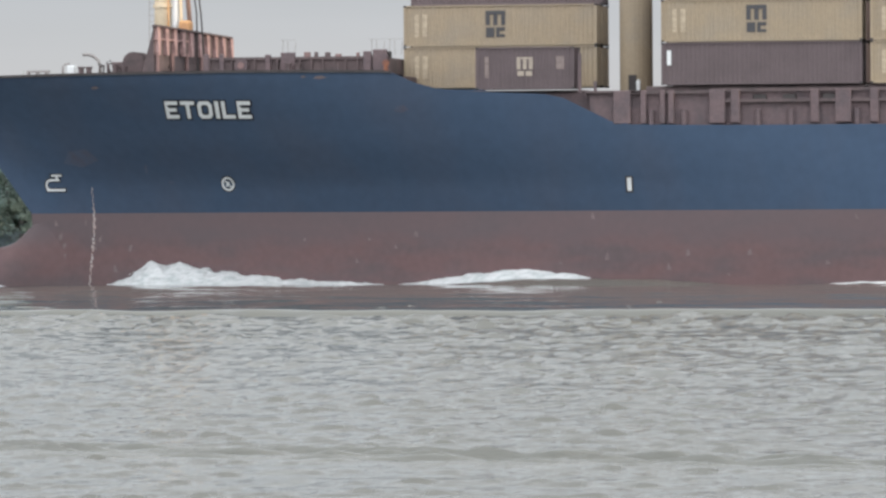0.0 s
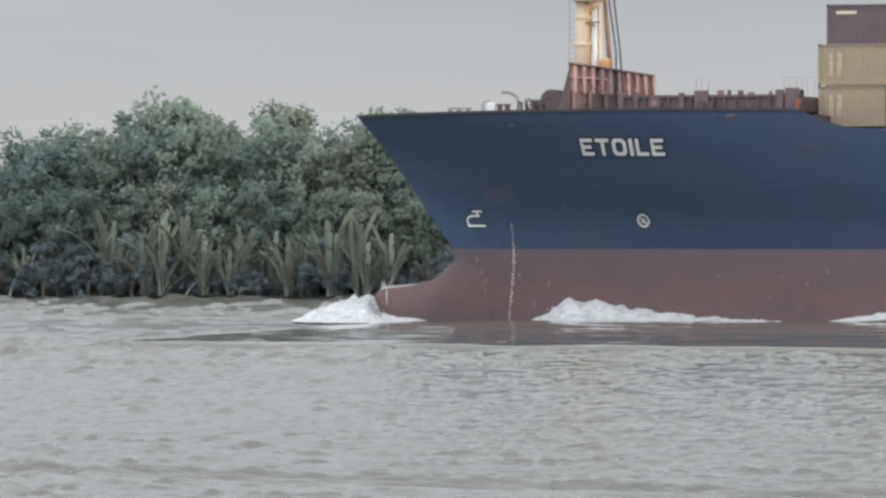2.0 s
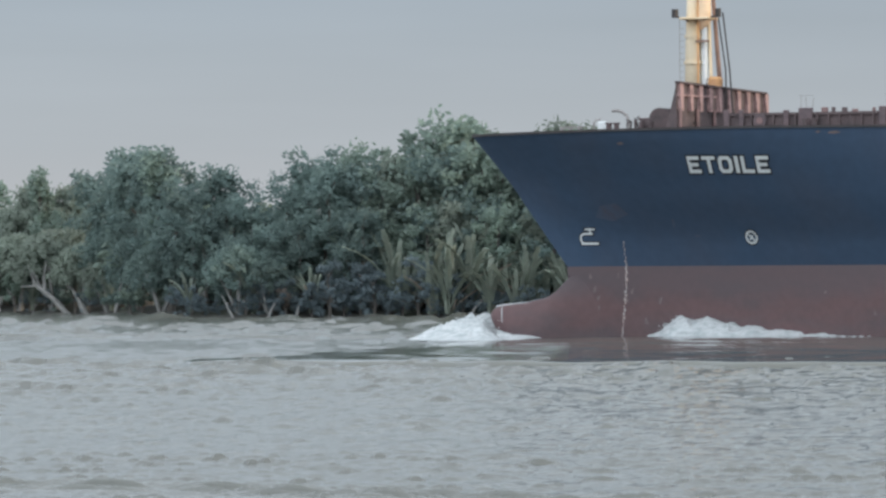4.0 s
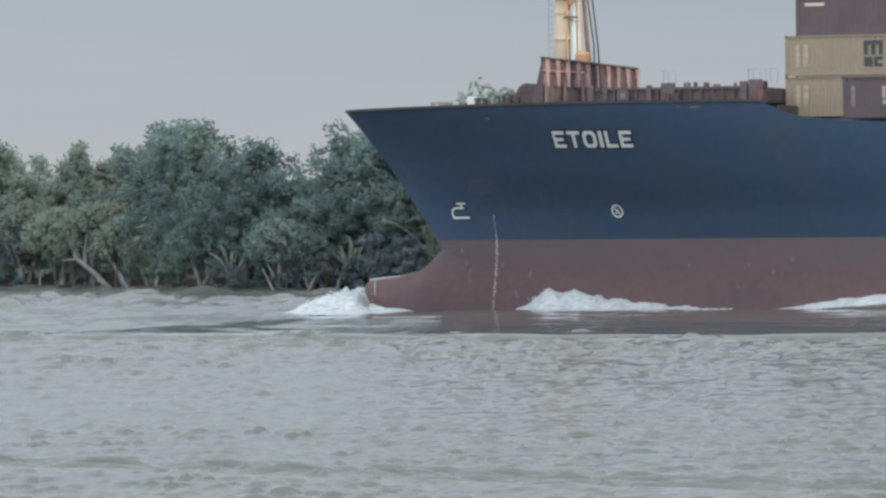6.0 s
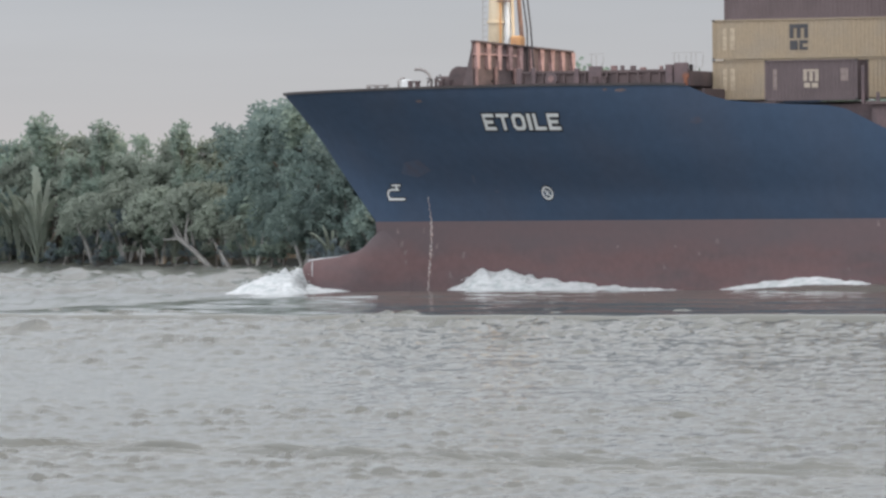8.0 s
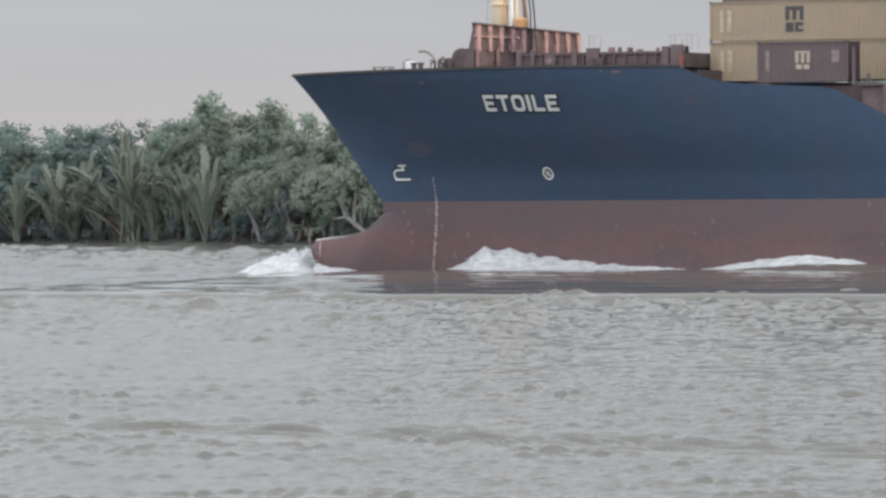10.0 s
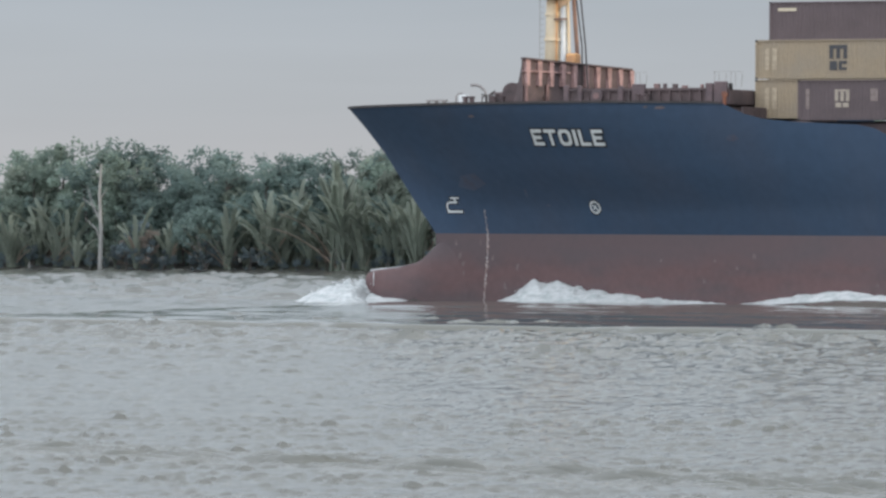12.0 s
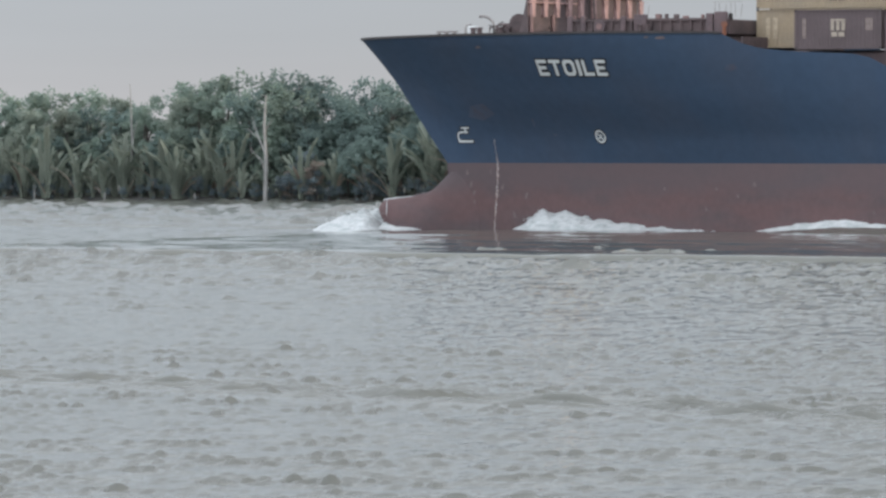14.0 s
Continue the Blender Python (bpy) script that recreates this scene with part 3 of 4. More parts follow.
    part("mast_pipe", tubed([(14.36, -0.55, 13.6), (14.36, -0.5, 18.0), (14.34, -0.42, 23.0)], 0.06, 6), ORANGE, ship)
    for z in (19.3,):
        part("pipe_clamp", boxed(14.2, 15.1, -0.62, -0.4, z, z + 0.12), BUFF_DARK, ship)
    part("crosstree", boxed(13.3, 15.3, -1.2, 1.2, 20.75, 20.9, bevel=0.03), BUFF, ship)
    for z in (17.9, 19.6, 22.8):
        part("mast_band", tubed([(13.92, 0, z), (13.92, 0, z + 0.18)], 0.66 if z < 19 else 0.6, 14), BUFF, ship)
    for s, r in ((12.85, 0.22), (15.75, 0.2)):
        lamp = part("mast_lamp", tubed([(s, -0.6, 20.9), (s, -0.6, 21.45)], r, 10), DARK, ship, "dark navigation lamp housing")
        part("lamp_arm", tubed([(s, -0.6, 21.0), (14.0, -0.3, 20.6)], 0.07, 6), DARK, lamp)
    ladder = part("mast_ladder", tubed([(13.1, -0.5, 13.6), (13.1, -0.45, 20.8)], 0.02, 5), DECK_GREY, ship)
    for k in range(16):
        part("ladder_rung", tubed([(13.1, -0.5, 14.2 + 0.4 * k), (13.4, -0.5, 14.2 + 0.4 * k)], 0.016, 5), DECK_GREY, ladder)
    # gooseneck vents and small gear on the forecastle
    pts = [(10.75, -4, 13.4), (10.75, -4, 14.1), (10.6, -4, 14.5), (10.3, -4, 14.75), (9.95, -4, 14.86), (9.6, -4, 14.84)]
    part("gooseneck_vent", tubed(pts, 0.10, 8), DECK_GREY, ship, "grey curved vent pipe", smooth=True)
    pts = [(8.05, -3, 13.4), (8.05, -3, 14.15), (8.15, -3, 14.28), (8.5, -3, 14.32)]
    part("small_vent", tubed(pts, 0.07, 8), DECK_GREY, ship, smooth=True)
    part("deck_locker", boxed(8.4, 8.95, -3.4, -2.8, 13.4, 14.2, bevel=0.06), WHITE, ship, "small white deck locker")
    for s in (5.6, 6.2, 6.8):
        part("fairlead_roller", tubed([(s, -2.2, 13.4), (s, -2.2, 13.85)], 0.14, 8), DECK_GREY, ship)
    part("fairlead_frame", boxed(5.5, 7.0, -2.35, -2.05, 13.8, 13.92), DECK_GREY, ship)
    for s, w in ((9.9, -5.6), (10.4, -5.6), (12.2, -6.0), (12.8, -6.0), (24.0, -9.3), (24.6, -9.3), (27.2, -9.8)):
        bol = part("bollard", tubed([(s, w, 13.4), (s, w, 13.95)], 0.17, 10), DECK_RED, ship)
        part("bollard_head", tubed([(s, w, 13.95), (s, w, 14.05)], 0.23, 10), DECK_RED, bol)
    # windlass and mooring winch: drums, bed, gear case
    for s, w in ((13.2, -4.2), (12.2, 2.5)):
        win = part("windlass_bed", boxed(s - 1.6, s + 1.3, w - 0.9, w + 0.9, 13.4, 13.75, bevel=0.04), DECK_RED, ship)
        part("winch_drum", tubed([(s, w - 1.0, 14.25), (s, w + 1.0, 14.25)], 0.42, 14), DECK_RED, win)
        for dw in (-1.05, 0.0, 1.05):
            part("drum_flange", tubed([(s, w + dw - 0.05, 14.25), (s, w + dw + 0.05, 14.25)], 0.72, 16), DECK_RED, win)
        part("gear_case", boxed(s - 1.5, s - 0.7, w - 0.6, w + 0.5, 13.7, 14.35, bevel=0.08), DECK_RED, win)
        part("brake_lever", tubed([(s - 1.7, w, 13.6), (s - 2.0, w, 14.35), (s - 1.7, w, 14.45)], 0.05, 6), DARK, win)
    rng = random.Random(17)
    for k in range(14):
        s = 10.9 + 0.33 * k
        z = 13.75 + 0.55 * rng.random()
        part("deck_pipe", tubed([(s, -5.2, 13.4), (s + rng.uniform(-.15, .15), -5.2, z), (s + rng.uniform(-.4, .4), -5.2, z + 0.06)], rng.uniform(0.05, 0.11), 6), rng.choice((DECK_RED, DARK, DECK_RED)), ship)
    for k in range(16):
        s = 18.8 + 0.72 * k
        part("coaming_stay", boxed(s, s + 0.1, -8.8, -8.6, 13.4, 14.3 + 0.12 * rng.random()), DECK_RED, ship)
    for k in range(9):
        s = 24.8 + 0.66 * k
        part("deck_fitting", boxed(s, s + rng.uniform(0.15, 0.4), -8.5, -8.2, 14.3, 14.45 + 0.3 * rng.random(), bevel=0.03), rng.choice((DECK_RED, DECK_PINK, DARK)), ship)
    # low deckhouse between breakwater and first hold
    bm = bmesh.new()
    box(bm, 18.6, 30.2, -8.6, 6.0, 13.35, 14.35, 0.05)
    part("hatch_coaming", bm, DECK_RED, ship, "red-brown hatch coaming")
    for s, wdt, z in ((18.5, 0.35, 14.65), (19.5, 0.3, 14.65), (22.4, 0.35, 14.6), (23.4, 0.9, 14.72), (28.6, 0.5, 14.75), (29.2, 0.9, 14.85)):
        part("coaming_post", boxed(s, s + wdt, -8.85, -8.55, 13.35, z, bevel=0.04), DECK_MAUVE, ship)
    part("coaming_rail", boxed(18.6, 30.2, -8.75, -8.6, 14.28, 14.45), DECK_RED, ship)
    reel = part("hose_reel", tubed([(20.9, -8.95, 13.95), (20.9, -8.65, 13.95)], 0.42, 14), DECK_MAUVE, ship)
    part("reel_hub", tubed([(20.9, -9.0, 13.95), (20.9, -8.94, 13.95)], 0.2, 10), DECK_PINK, reel)
    for s0, n in ((23.4, 3), (29.0, 6)):
        for k in range(n):
            part("rail_stanchion", tubed([(s0 + 0.38 * k, -8.3, 14.5), (s0 + 0.38 * k + (0.06, -0.04, 0.1)[k % 3], -8.3, 15.5 - 0.08 * (k % 3))], 0.02, 5), DECK_GREY, ship)
        part("hand_rail", tubed([(s0 - 0.1, -8.3, 15.5), (s0 + 0.38 * (n - 1) + 0.1, -8.3, 15.5)], 0.012, 5), DECK_GREY, ship)
    valve = part("valve", tubed([(30.1, -9.2, 13.2), (30.1, -9.2, 13.9)], 0.13, 8), RUST, ship, "orange-red deck valve")
    part("valve_wheel", tubed([(30.1, -9.25, 14.0), (30.1, -9.15, 14.0)], 0.22, 10), RUST, valve)
    # hold bulkhead, hatch covers and side structure of the main deck
    part("hold_bulkhead", boxed(30.95, 31.1, -8.4, 8.4, 9.8, 13.2), DECK_RED, ship)
    part("hatch_cover", boxed(31.3, 42.6, -9.6, 9.6, 11.7, 12.2, bevel=0.05), DECK_RED, ship)
    for s0, s1 in ((46.6, 59.9), (60.1, 73.0)):
        part("hatch_cover", boxed(s0, s1, -11.4, 11.4, 11.95, 12.35, bevel=0.05), DECK_RED, ship)
    part("side_coaming", boxed(43.2, 82.0, -11.85, -11.6, 9.75, 12.0), DECK_MAUVE, ship)
    part("side_coaming", boxed(36.5, 43.2, -10.9, -10.7, 9.75, 12.0), DECK_MAUVE, ship)
    part("side_coaming", boxed(37.0, 82.0, 11.05, 11.25, 9.75, 12.0), DECK_RED, ship)
    part("lashing_platform", boxed(42.9, 46.4, -12.2, 12.2, 11.95, 12.1), DECK_RED, ship)
    for s, wd in ((44.7, 1.05), (46.35, 0.35), (47.55, 0.3), (48.05, 0.35), (50.55, 0.95), (51.85, 0.55), (56.7, 0.5), (58.2, 0.95), (60.3, 0.5), (63.2, 0.9), (67, 0.5), (71, 0.9)):
        part("deck_pillar", boxed(s, s + wd, -12.25, -11.85, 10.08, 12.1, bevel=0.03), DECK_MAUVE, ship)
    for s0, s1, z in ((44.7, 51.5, 12.0), (50.6, 73, 11.45), (50.6, 73, 12.1)):
        part("side_beam", boxed(s0, s1, -12.2, -12.0, z - 0.12, z + 0.06), DECK_RED, ship)
    for s in (53.2, 55.0, 57.4, 61.6, 65):
        part("reefer_socket", boxed(s, s + 0.8, -12.1, -11.84, 11.3, 11.8, bevel=0.05), DARK, ship)
    for s in (47.0, 49.0, 53.5, 55.5, 59.5):
        part("deck_vent", tubed([(s, -12.05, 9.8), (s, -12.05, 10.9)], 0.18, 8), DECK_MAUVE, ship)
    for s in (42.45, 43.4):
        part("lashing_post", boxed(s, s + 0.18, -11.6, -11.4, 12.0, 14.4 if s < 43 else 12.7), DECK_MAUVE, ship)
    # crane pedestal between the holds
    bm = bmesh.new()
    tube(bm, [(44.85, -3.5, 9.8), (44.85, -3.5, 26.0)], [1.03, 1.03], 24)
    ped = part("crane_pedestal", bm, BOX_YELLOW, ship, "buff painted crane pedestal", smooth=False)
    part("pedestal_door", boxed(44.5, 45.0, -4.6, -4.45, 12.1, 13.2, bevel=0.03), DARK, ped)
    part("pedestal_lamp", boxed(45.0, 45.25, -4.7, -4.5, 12.15, 12.9, bevel=0.08), WHITE, ped)


# one shared container build
def corrugated(bm, x0, x1, y, z0, z1, facing, pitch=0.278, depth=0.036):
    n = int((x1 - x0) / pitch)
    pts = []
    for i in range(n):
        a = x0 + (x1 - x0) * i / n
        p = (x1 - x0) / n
        pts += [(a, 0), (a + 0.3 * p, 0), (a + 0.5 * p, depth), (a + 0.8 * p, depth)]
    pts.append((x1, 0))
    low = [bm.verts.new((x, y - facing * d, z0)) for x, d in pts]
    high = [bm.verts.new((x, y - facing * d, z1)) for x, d in pts]
    for k in range(len(pts) - 1):
        q = (low[k], low[k + 1], high[k + 1], high[k])
        bm.faces.new(q if facing < 0 else q[::-1])


def build_container(length, mat, mark, label):
    """Origin at the bottom corner: forward end, port side. x aft, y to starboard."""
    W, H = 2.438, 2.57
    ob = thing("shipping_container", ship_pose(0, 0, 0), label, "shipping container", "containers on the ship")
    bm = bmesh.new()
    corrugated(bm, 0.12, length - 0.12, 0.05, 0.14, H - 0.1, -1)
    part("side_panel", bm, mat, ob)
    bm = bmesh.new()
    corrugated(bm, 0.12, length - 0.12, W - 0.05, 0.14, H - 0.1, 1)
    part("side_panel", bm, mat, ob)
    bm = bmesh.new()
    loft(bm, [[(x, 0.06, H - 0.05), (x, W - 0.06, H - 0.05)] for x in (0.06, length - 0.06)])
    part("roof", bm, mat, ob)
    part("front_wall", boxed(0.05, 0.10, 0.1, W - 0.1, 0.12, H - 0.1), mat, ob)
    for y in (0.1, W / 2 + 0.01):
        door = part("door", boxed(length - 0.10, length - 0.05, y, y + W / 2 - 0.11, 0.12, H - 0.1), mat, ob)
        for dy in (0.3, 0.8):
            part("locking_bar", tubed([(length - 0.03, y + dy, 0.14), (length - 0.03, y + dy, H - 0.12)], 0.02, 6), mat, door)
    for y in (0.0, W - 0.12):
        part("top_rail", boxed(0.05, length - 0.05, y, y + 0.12, H - 0.11, H - 0.01), mat, ob)
        part("bottom_rail", boxed(0.05, length - 0.05, y, y + 0.12, 0.01, 0.15), mat, ob)
        for x in (0.0, length - 0.14):
            part("corner_post", boxed(x + 0.002, x + 0.142, y - 0.003, y + 0.123, 0.1, H - 0.1), mat, ob)
            for z in (0.0, H - 0.12):
                part("corner_casting", boxed(x - 0.01, x + 0.165, y - 0.008, y + 0.13, z, z + 0.118), DARK, ob)
    bars = []
    if mark == "big":
        mm, c = BOX_MARK, length * 0.477
        bars = [(c - 0.62, c + 0.62, 1.95, 2.2), (c - 0.62, c - 0.36, 1.30, 1.94), (c - 0.13, c + 0.13, 1.30, 1.94), (c + 0.36, c + 0.62, 1.30, 1.94),
                (c - 0.6, c - 0.08, 0.55, 1.15), (c + 0.04, c + 0.6, 0.95, 1.15), (c + 0.04, c + 0.25, 0.55, 0.94), (c + 0.26, c + 0.6, 0.55, 0.72)]
        bars += [(0.7, 0.95, 0.6, 2.0), (1.2, 1.5, 0.6, 2.0)]
    elif mark == "small":
        mm, c = BOX_FADED, length * 0.5
        bars = [(c - 0.5, c - 0.26, 1.2, 1.95), (c - 0.12, c + 0.12, 1.2, 1.8), (c + 0.26, c + 0.5, 1.2, 1.95), (c - 0.25, c + 0.25, 1.82, 1.95), (c - 0.45, c - 0.05, 0.8, 1.1), (c + 0.05, c + 0.45, 0.8, 1.1)]
        bars += [(0.55, 0.8, 0.7, 2.0), (length - 1.1, length - 0.6, 1.2, 2.0)]
    elif mark == "bar":
        mm, bars = BOX_PALE, [(0.6, 1.9, 1.95, 2.15)]
    elif mark == "upright":
        mm, bars = WHITE, [(0.35, 0.6, 1.2, 2.1)]
    for x0, x1, z0, z1 in bars:
        if mark in ("big", "small") and (x0 < 2 or x1 > length - 1):
            part("marking", boxed(x0, x1, 0.028, 0.04, z0, z1), BOX_DULL_YELLOW if mark == "big" else BOX_DULL, ob)
        else:
            part("marking", boxed(x0, x1, 0.028, 0.04, z0, z1), mm, ob)
    return ob


RIDERS = []
CRESTS = []


def stack(proto, places):
    for i, (s, w, z) in enumerate(places):
        if i == 0:
            proto.matrix_basis = ship_pose(s, w, z)
            RIDERS.append(proto)
        else:
            RIDERS.append(copy_thing(proto, ship_pose(s, w, z)))


def build_cargo():
    yellow = build_container(12.19, BOX_YELLOW, "big", "yellow corrugated steel shipping container with dark marking")
    stack(yellow, [(30.3, -4.3, 12.5), (30.3, -4.3, 15.1), (47.6, -11.9, 15.0), (60.3, -11.9, 12.4), (60.3, -11.9, 15.0), (30.3, -1.8, 12.5), (30.3, -1.8, 15.1)])
    brown = build_container(12.19, BOX_BROWN, "bar", "maroon corrugated steel shipping container with pale bar")
    # inner rows are out of view, added to block the sun from the bay ahead
    stack(brown, [(30.3, -1.8, 17.7), (47.6, -11.9, 17.6), (60.3, -11.9, 17.6)] + [(47.6, -11.9 + 2.5 * k, 12.4 + 2.6 * j) for k in range(1, 9) for j in range(3)])
    plain = build_container(12.19, BOX_BROWN, "upright", "brown corrugated steel shipping container with upright white mark")
    stack(plain, [(47.6, -11.9, 12.4)])
    small = build_container(6.06, BOX_BROWN, "small", "short brown shipping container with pale marking")
    stack(small, [(36.15, -11.7, 12.25)])


SHIP = build_ship()
RIDERS.append(SHIP)
build_cargo()


# ---- trees on the far bank ----
def leaf_cloud(bm, rng, centre, radii, count, size, droop=0.0):
    c = Vector(centre)
    for k in range(count):
        d = Vector((rng.gauss(0, 1), rng.gauss(0, 1), rng.gauss(0, 1))).normalized()
        r = rng.uniform(0.25, 1.03)
        p = c + Vector((d.x * radii[0] * r, d.y * radii[1] * r, d.z * radii[2] * r))
        a = Vector((rng.gauss(0, 1), rng.gauss(0, 1), rng.gauss(0, 0.7) - droop)).normalized()
        b = a.cross(Vector((rng.gauss(0, 1), rng.gauss(0, 1), rng.gauss(0, 1)))).normalized()
        l, w = size * rng.uniform(0.7, 1.4), size * rng.uniform(0.34, 0.6)
        bm.faces.new([bm.verts.new(p + v) for v in (-a * l * 0.5, b * w * 0.5, a * l * 0.5, -b * w * 0.5)])


def make_tree(name, seed, height, spread, mat, label, clumps=52, leaves=56, leaf=0.52, low=0.03, lean=0.0, bark=None, droop=0.0):
    rng = random.Random(seed)
    tree = thing(name, pose(0, 0, 0), label, "tree", "trees on the far bank")
    bm = bmesh.new()
    top = Vector((lean * height, 0, height * 0.82))
    trunk = [Vector((0, 0, -0.6)), Vector((lean * height * 0.25 + rng.uniform(-.2, .2), rng.uniform(-.2, .2), height * 0.3)), Vector((lean * height * 0.6, rng.uniform(-.3, .3), height * 0.6)), top]
    r = 0.02 * height + 0.06
    tube(bm, trunk, [r, r * 0.75, r * 0.45, r * 0.12], 7)
    ends = []
    for k in range(9):
        f = rng.uniform(0.25, 0.9)
        base = trunk[0].lerp(top, f)
        a = rng.uniform(0, 2 * math.pi)
        reach = spread * rng.uniform(0.45, 0.95) * (1.1 - 0.5 * f)
        tip = base + Vector((math.cos(a) * reach, math.sin(a) * reach, height * rng.uniform(0.06, 0.22)))
        mid = base.lerp(tip, 0.5) + Vector((0, 0, rng.uniform(-0.2, 0.5)))
        tube(bm, [base, mid, tip], [r * 0.4, r * 0.25, r * 0.08], 5)
        ends += [mid, tip]
    part("trunk", bm, bark or BARK, tree)
    bm = bmesh.new()
    for k in range(clumps):
        if k < len(ends):
            c = ends[k] + Vector((0, 0, 0.2))
        else:
            f = rng.random() ** 0.8
            z = height * (low + (0.94 - low) * f)
            env = spread * (0.55 + 0.5 * math.sin(math.pi * min(1, f * 0.9 + 0.1)))
            a = rng.uniform(0, 2 * math.pi)
            c = Vector((lean * z + math.cos(a) * env * rng.uniform(0.3, 1), math.sin(a) * env * rng.uniform(0.3, 1), z))
        s = rng.uniform(0.5, 1.05) * (0.36 + 0.075 * height)
        leaf_cloud(bm, rng, c, (s, s, s * 0.85), leaves, leaf, droop)
    part("crown", bm, mat, tree)
    return tree


def make_dome(mat, label):
    """A low round-headed tree: bare forked stems under a dense dome of leaf tufts."""
    rng = random.Random(91)
    tree = thing("round_tree", pose(0, 0, 0), label, "tree", "trees on the far bank")
    for k in range(4):
        a = 1.6 * k + rng.uniform(-.3, .3)
        tip = Vector((math.cos(a) * 1.6, math.sin(a) * 1.6, 2.9))
        part("stem", tubed([(0, 0, -0.5), (tip.x * 0.35, tip.y * 0.35, 0.9), tip], [0.15, 0.12, 0.05], 6), PALE_BARK, tree)
    bm = bmesh.new()
    for k in range(46):
        f = (k + 0.5) / 46
        rise = 1.15 * math.pi / 2 * (1 - f) - 0.18
        a = 2.39996 * k
        c = Vector((2.5 * math.cos(rise) * math.cos(a), 2.5 * math.cos(rise) * math.sin(a), 2.6 + 2.3 * math.sin(rise)))
        leaf_cloud(bm, rng, c, (0.62, 0.62, 0.5), 54, 0.36, 0.3)
    part("crown", bm, mat, tree)
    return tree


def frond_mesh(name, seed, length, lean, arch, mat):
    """One feathered palm frond: an arching rib with two rows of drooping leaflets."""
    rng = random.Random(seed)
    bm = bmesh.new()
    pts = []
    for i in range(9):
        f = i / 8
        pts.append(Vector((length * (lean * f + arch * f ** 2.6), 0, length * (f * math.sqrt(max(0.1, 1 - lean * lean)) - 0.55 * arch * f ** 3.2))))
    tube(bm, pts, [0.09, 0.085, 0.08, 0.07, 0.06, 0.05, 0.04, 0.03, 0.015], 4)
    n = 19
    for k in range(n):
        f = 0.24 + 0.75 * k / (n - 1)
        i = min(int(f * 8), 7)
        p = pts[i].lerp(pts[i + 1], f * 8 - i)
        d = (pts[i + 1] - pts[i]).normalized()
        for side in (-1, 1):
            ln = length * 0.125 * (1.15 - 0.75 * abs(f - 0.5)) * rng.uniform(0.8, 1.15)
            out = (d * 1.3 + Vector((0, side, 0)) * rng.uniform(0.3, 0.6) + Vector((0, 0, rng.uniform(-0.1, 0.15)))).normalized()
            tip = p + out * ln + Vector((0, 0, -0.12 * ln))
            mid = p + out * ln * 0.55
            wide = (d * 0.08 + Vector((0, -side * 0.09, 0))) * length / 6
            v = [bm.verts.new(x) for x in (p - wide, p + wide, mid + wide * 1.2, mid - wide * 1.2, tip)]
            bm.faces.new(v[:4])
            bm.faces.new((v[3], v[2], v[4]))
    me = bpy.data.meshes.new(name)
    bm.to_mesh(me)
    bm.free()
    me.materials.append(mat)
    return me


def make_palms():
    """Three trunkless swamp palms: a rosette of long fronds from the mud."""
    green = [frond_mesh("frond", 60 + k, 6.4, lean, arch, FROND) for k, (lean, arch) in enumerate(((0.02, 0.08), (0.09, 0.16), (0.18, 0.24), (0.28, 0.34), (0.44, 0.30)))]
    dry = [frond_mesh("dry_frond", 70 + k, 4.6, lean, arch, FROND_DRY) for k, (lean, arch) in enumerate(((0.45, 0.3), (0.72, 0.25)))]
    palms = []
    for k, (count, dead) in enumerate(((13, 1), (15, 2), (12, 0))):
        rng = random.Random(80 + k)
        palm = thing("palm", pose(0, 0, 0), "trunkless swamp palm with long feathered fronds on the mud", "palm", "palms along the far bank")
        for j in range(count):
            at = pose(rng.uniform(-.4, .4), rng.uniform(-.4, .4), -0.2, 0, 0, 360 * j / count + rng.uniform(-14, 14))
            piece("frond", green[(0, 1, 1, 2, 2, 3, 3, 4)[rng.randrange(8)]], palm, at @ Matrix.Scale(rng.uniform(0.7, 1.12), 4))
        for j in range(dead):
            tagged(piece("dry_frond", dry[j % 2], palm, pose(0, 0, 0, 0, 0, rng.choice((160, 200, 240, 300, 340)) + rng.uniform(-15, 15))), "dry tan frond hanging low")
        palms.append(palm)
    return palms


SKY_A = ((15.2, 1.15), (16.0, 1.165), (16.3, 1.08), (16.7, 1.14), (16.9, 1.2), (17.1, 1.2), (17.5, 1.25), (17.7, 1.11), (17.95, 1.2), (18.1, 1.37), (18.26, 1.34), (18.47, 1.13), (18.6, 1.08), (18.8, 1.28), (19.05, 1.34), (19.34, 1.38), (19.62, 1.25), (20.0, 1.0), (20.3, 1.09), (20.66, 1.02), (21.07, .91), (21.4, .8), (21.65, .77))
SKY_B = ((21.75, .96), (22.1, 1.07), (22.45, 1.08), (22.84, .99), (23.1, .93), (23.3, .65), (23.53, .72), (23.75, .65), (24.06, .80), (24.34, .82), (24.65, .76), (24.8, .80), (24.97, .78), (25.1, .72), (25.5, .69), (26.1, .63), (26.6, .73), (27.1, .70), (27.55, .58), (28.05, .77), (28.55, .76), (29.0, .65), (29.8, .55), (30.4, .58), (32, .5))
TREE_TOPS = SKY_A + SKY_B      # height of the wood by its bearing from the near landing, degrees


def wood_height(bearing, reach):
    e = float(np.interp(bearing, [a for a, _ in TREE_TOPS], [b for _, b in TREE_TOPS]))
    return EYE[2] + reach * math.tan(radians(e))


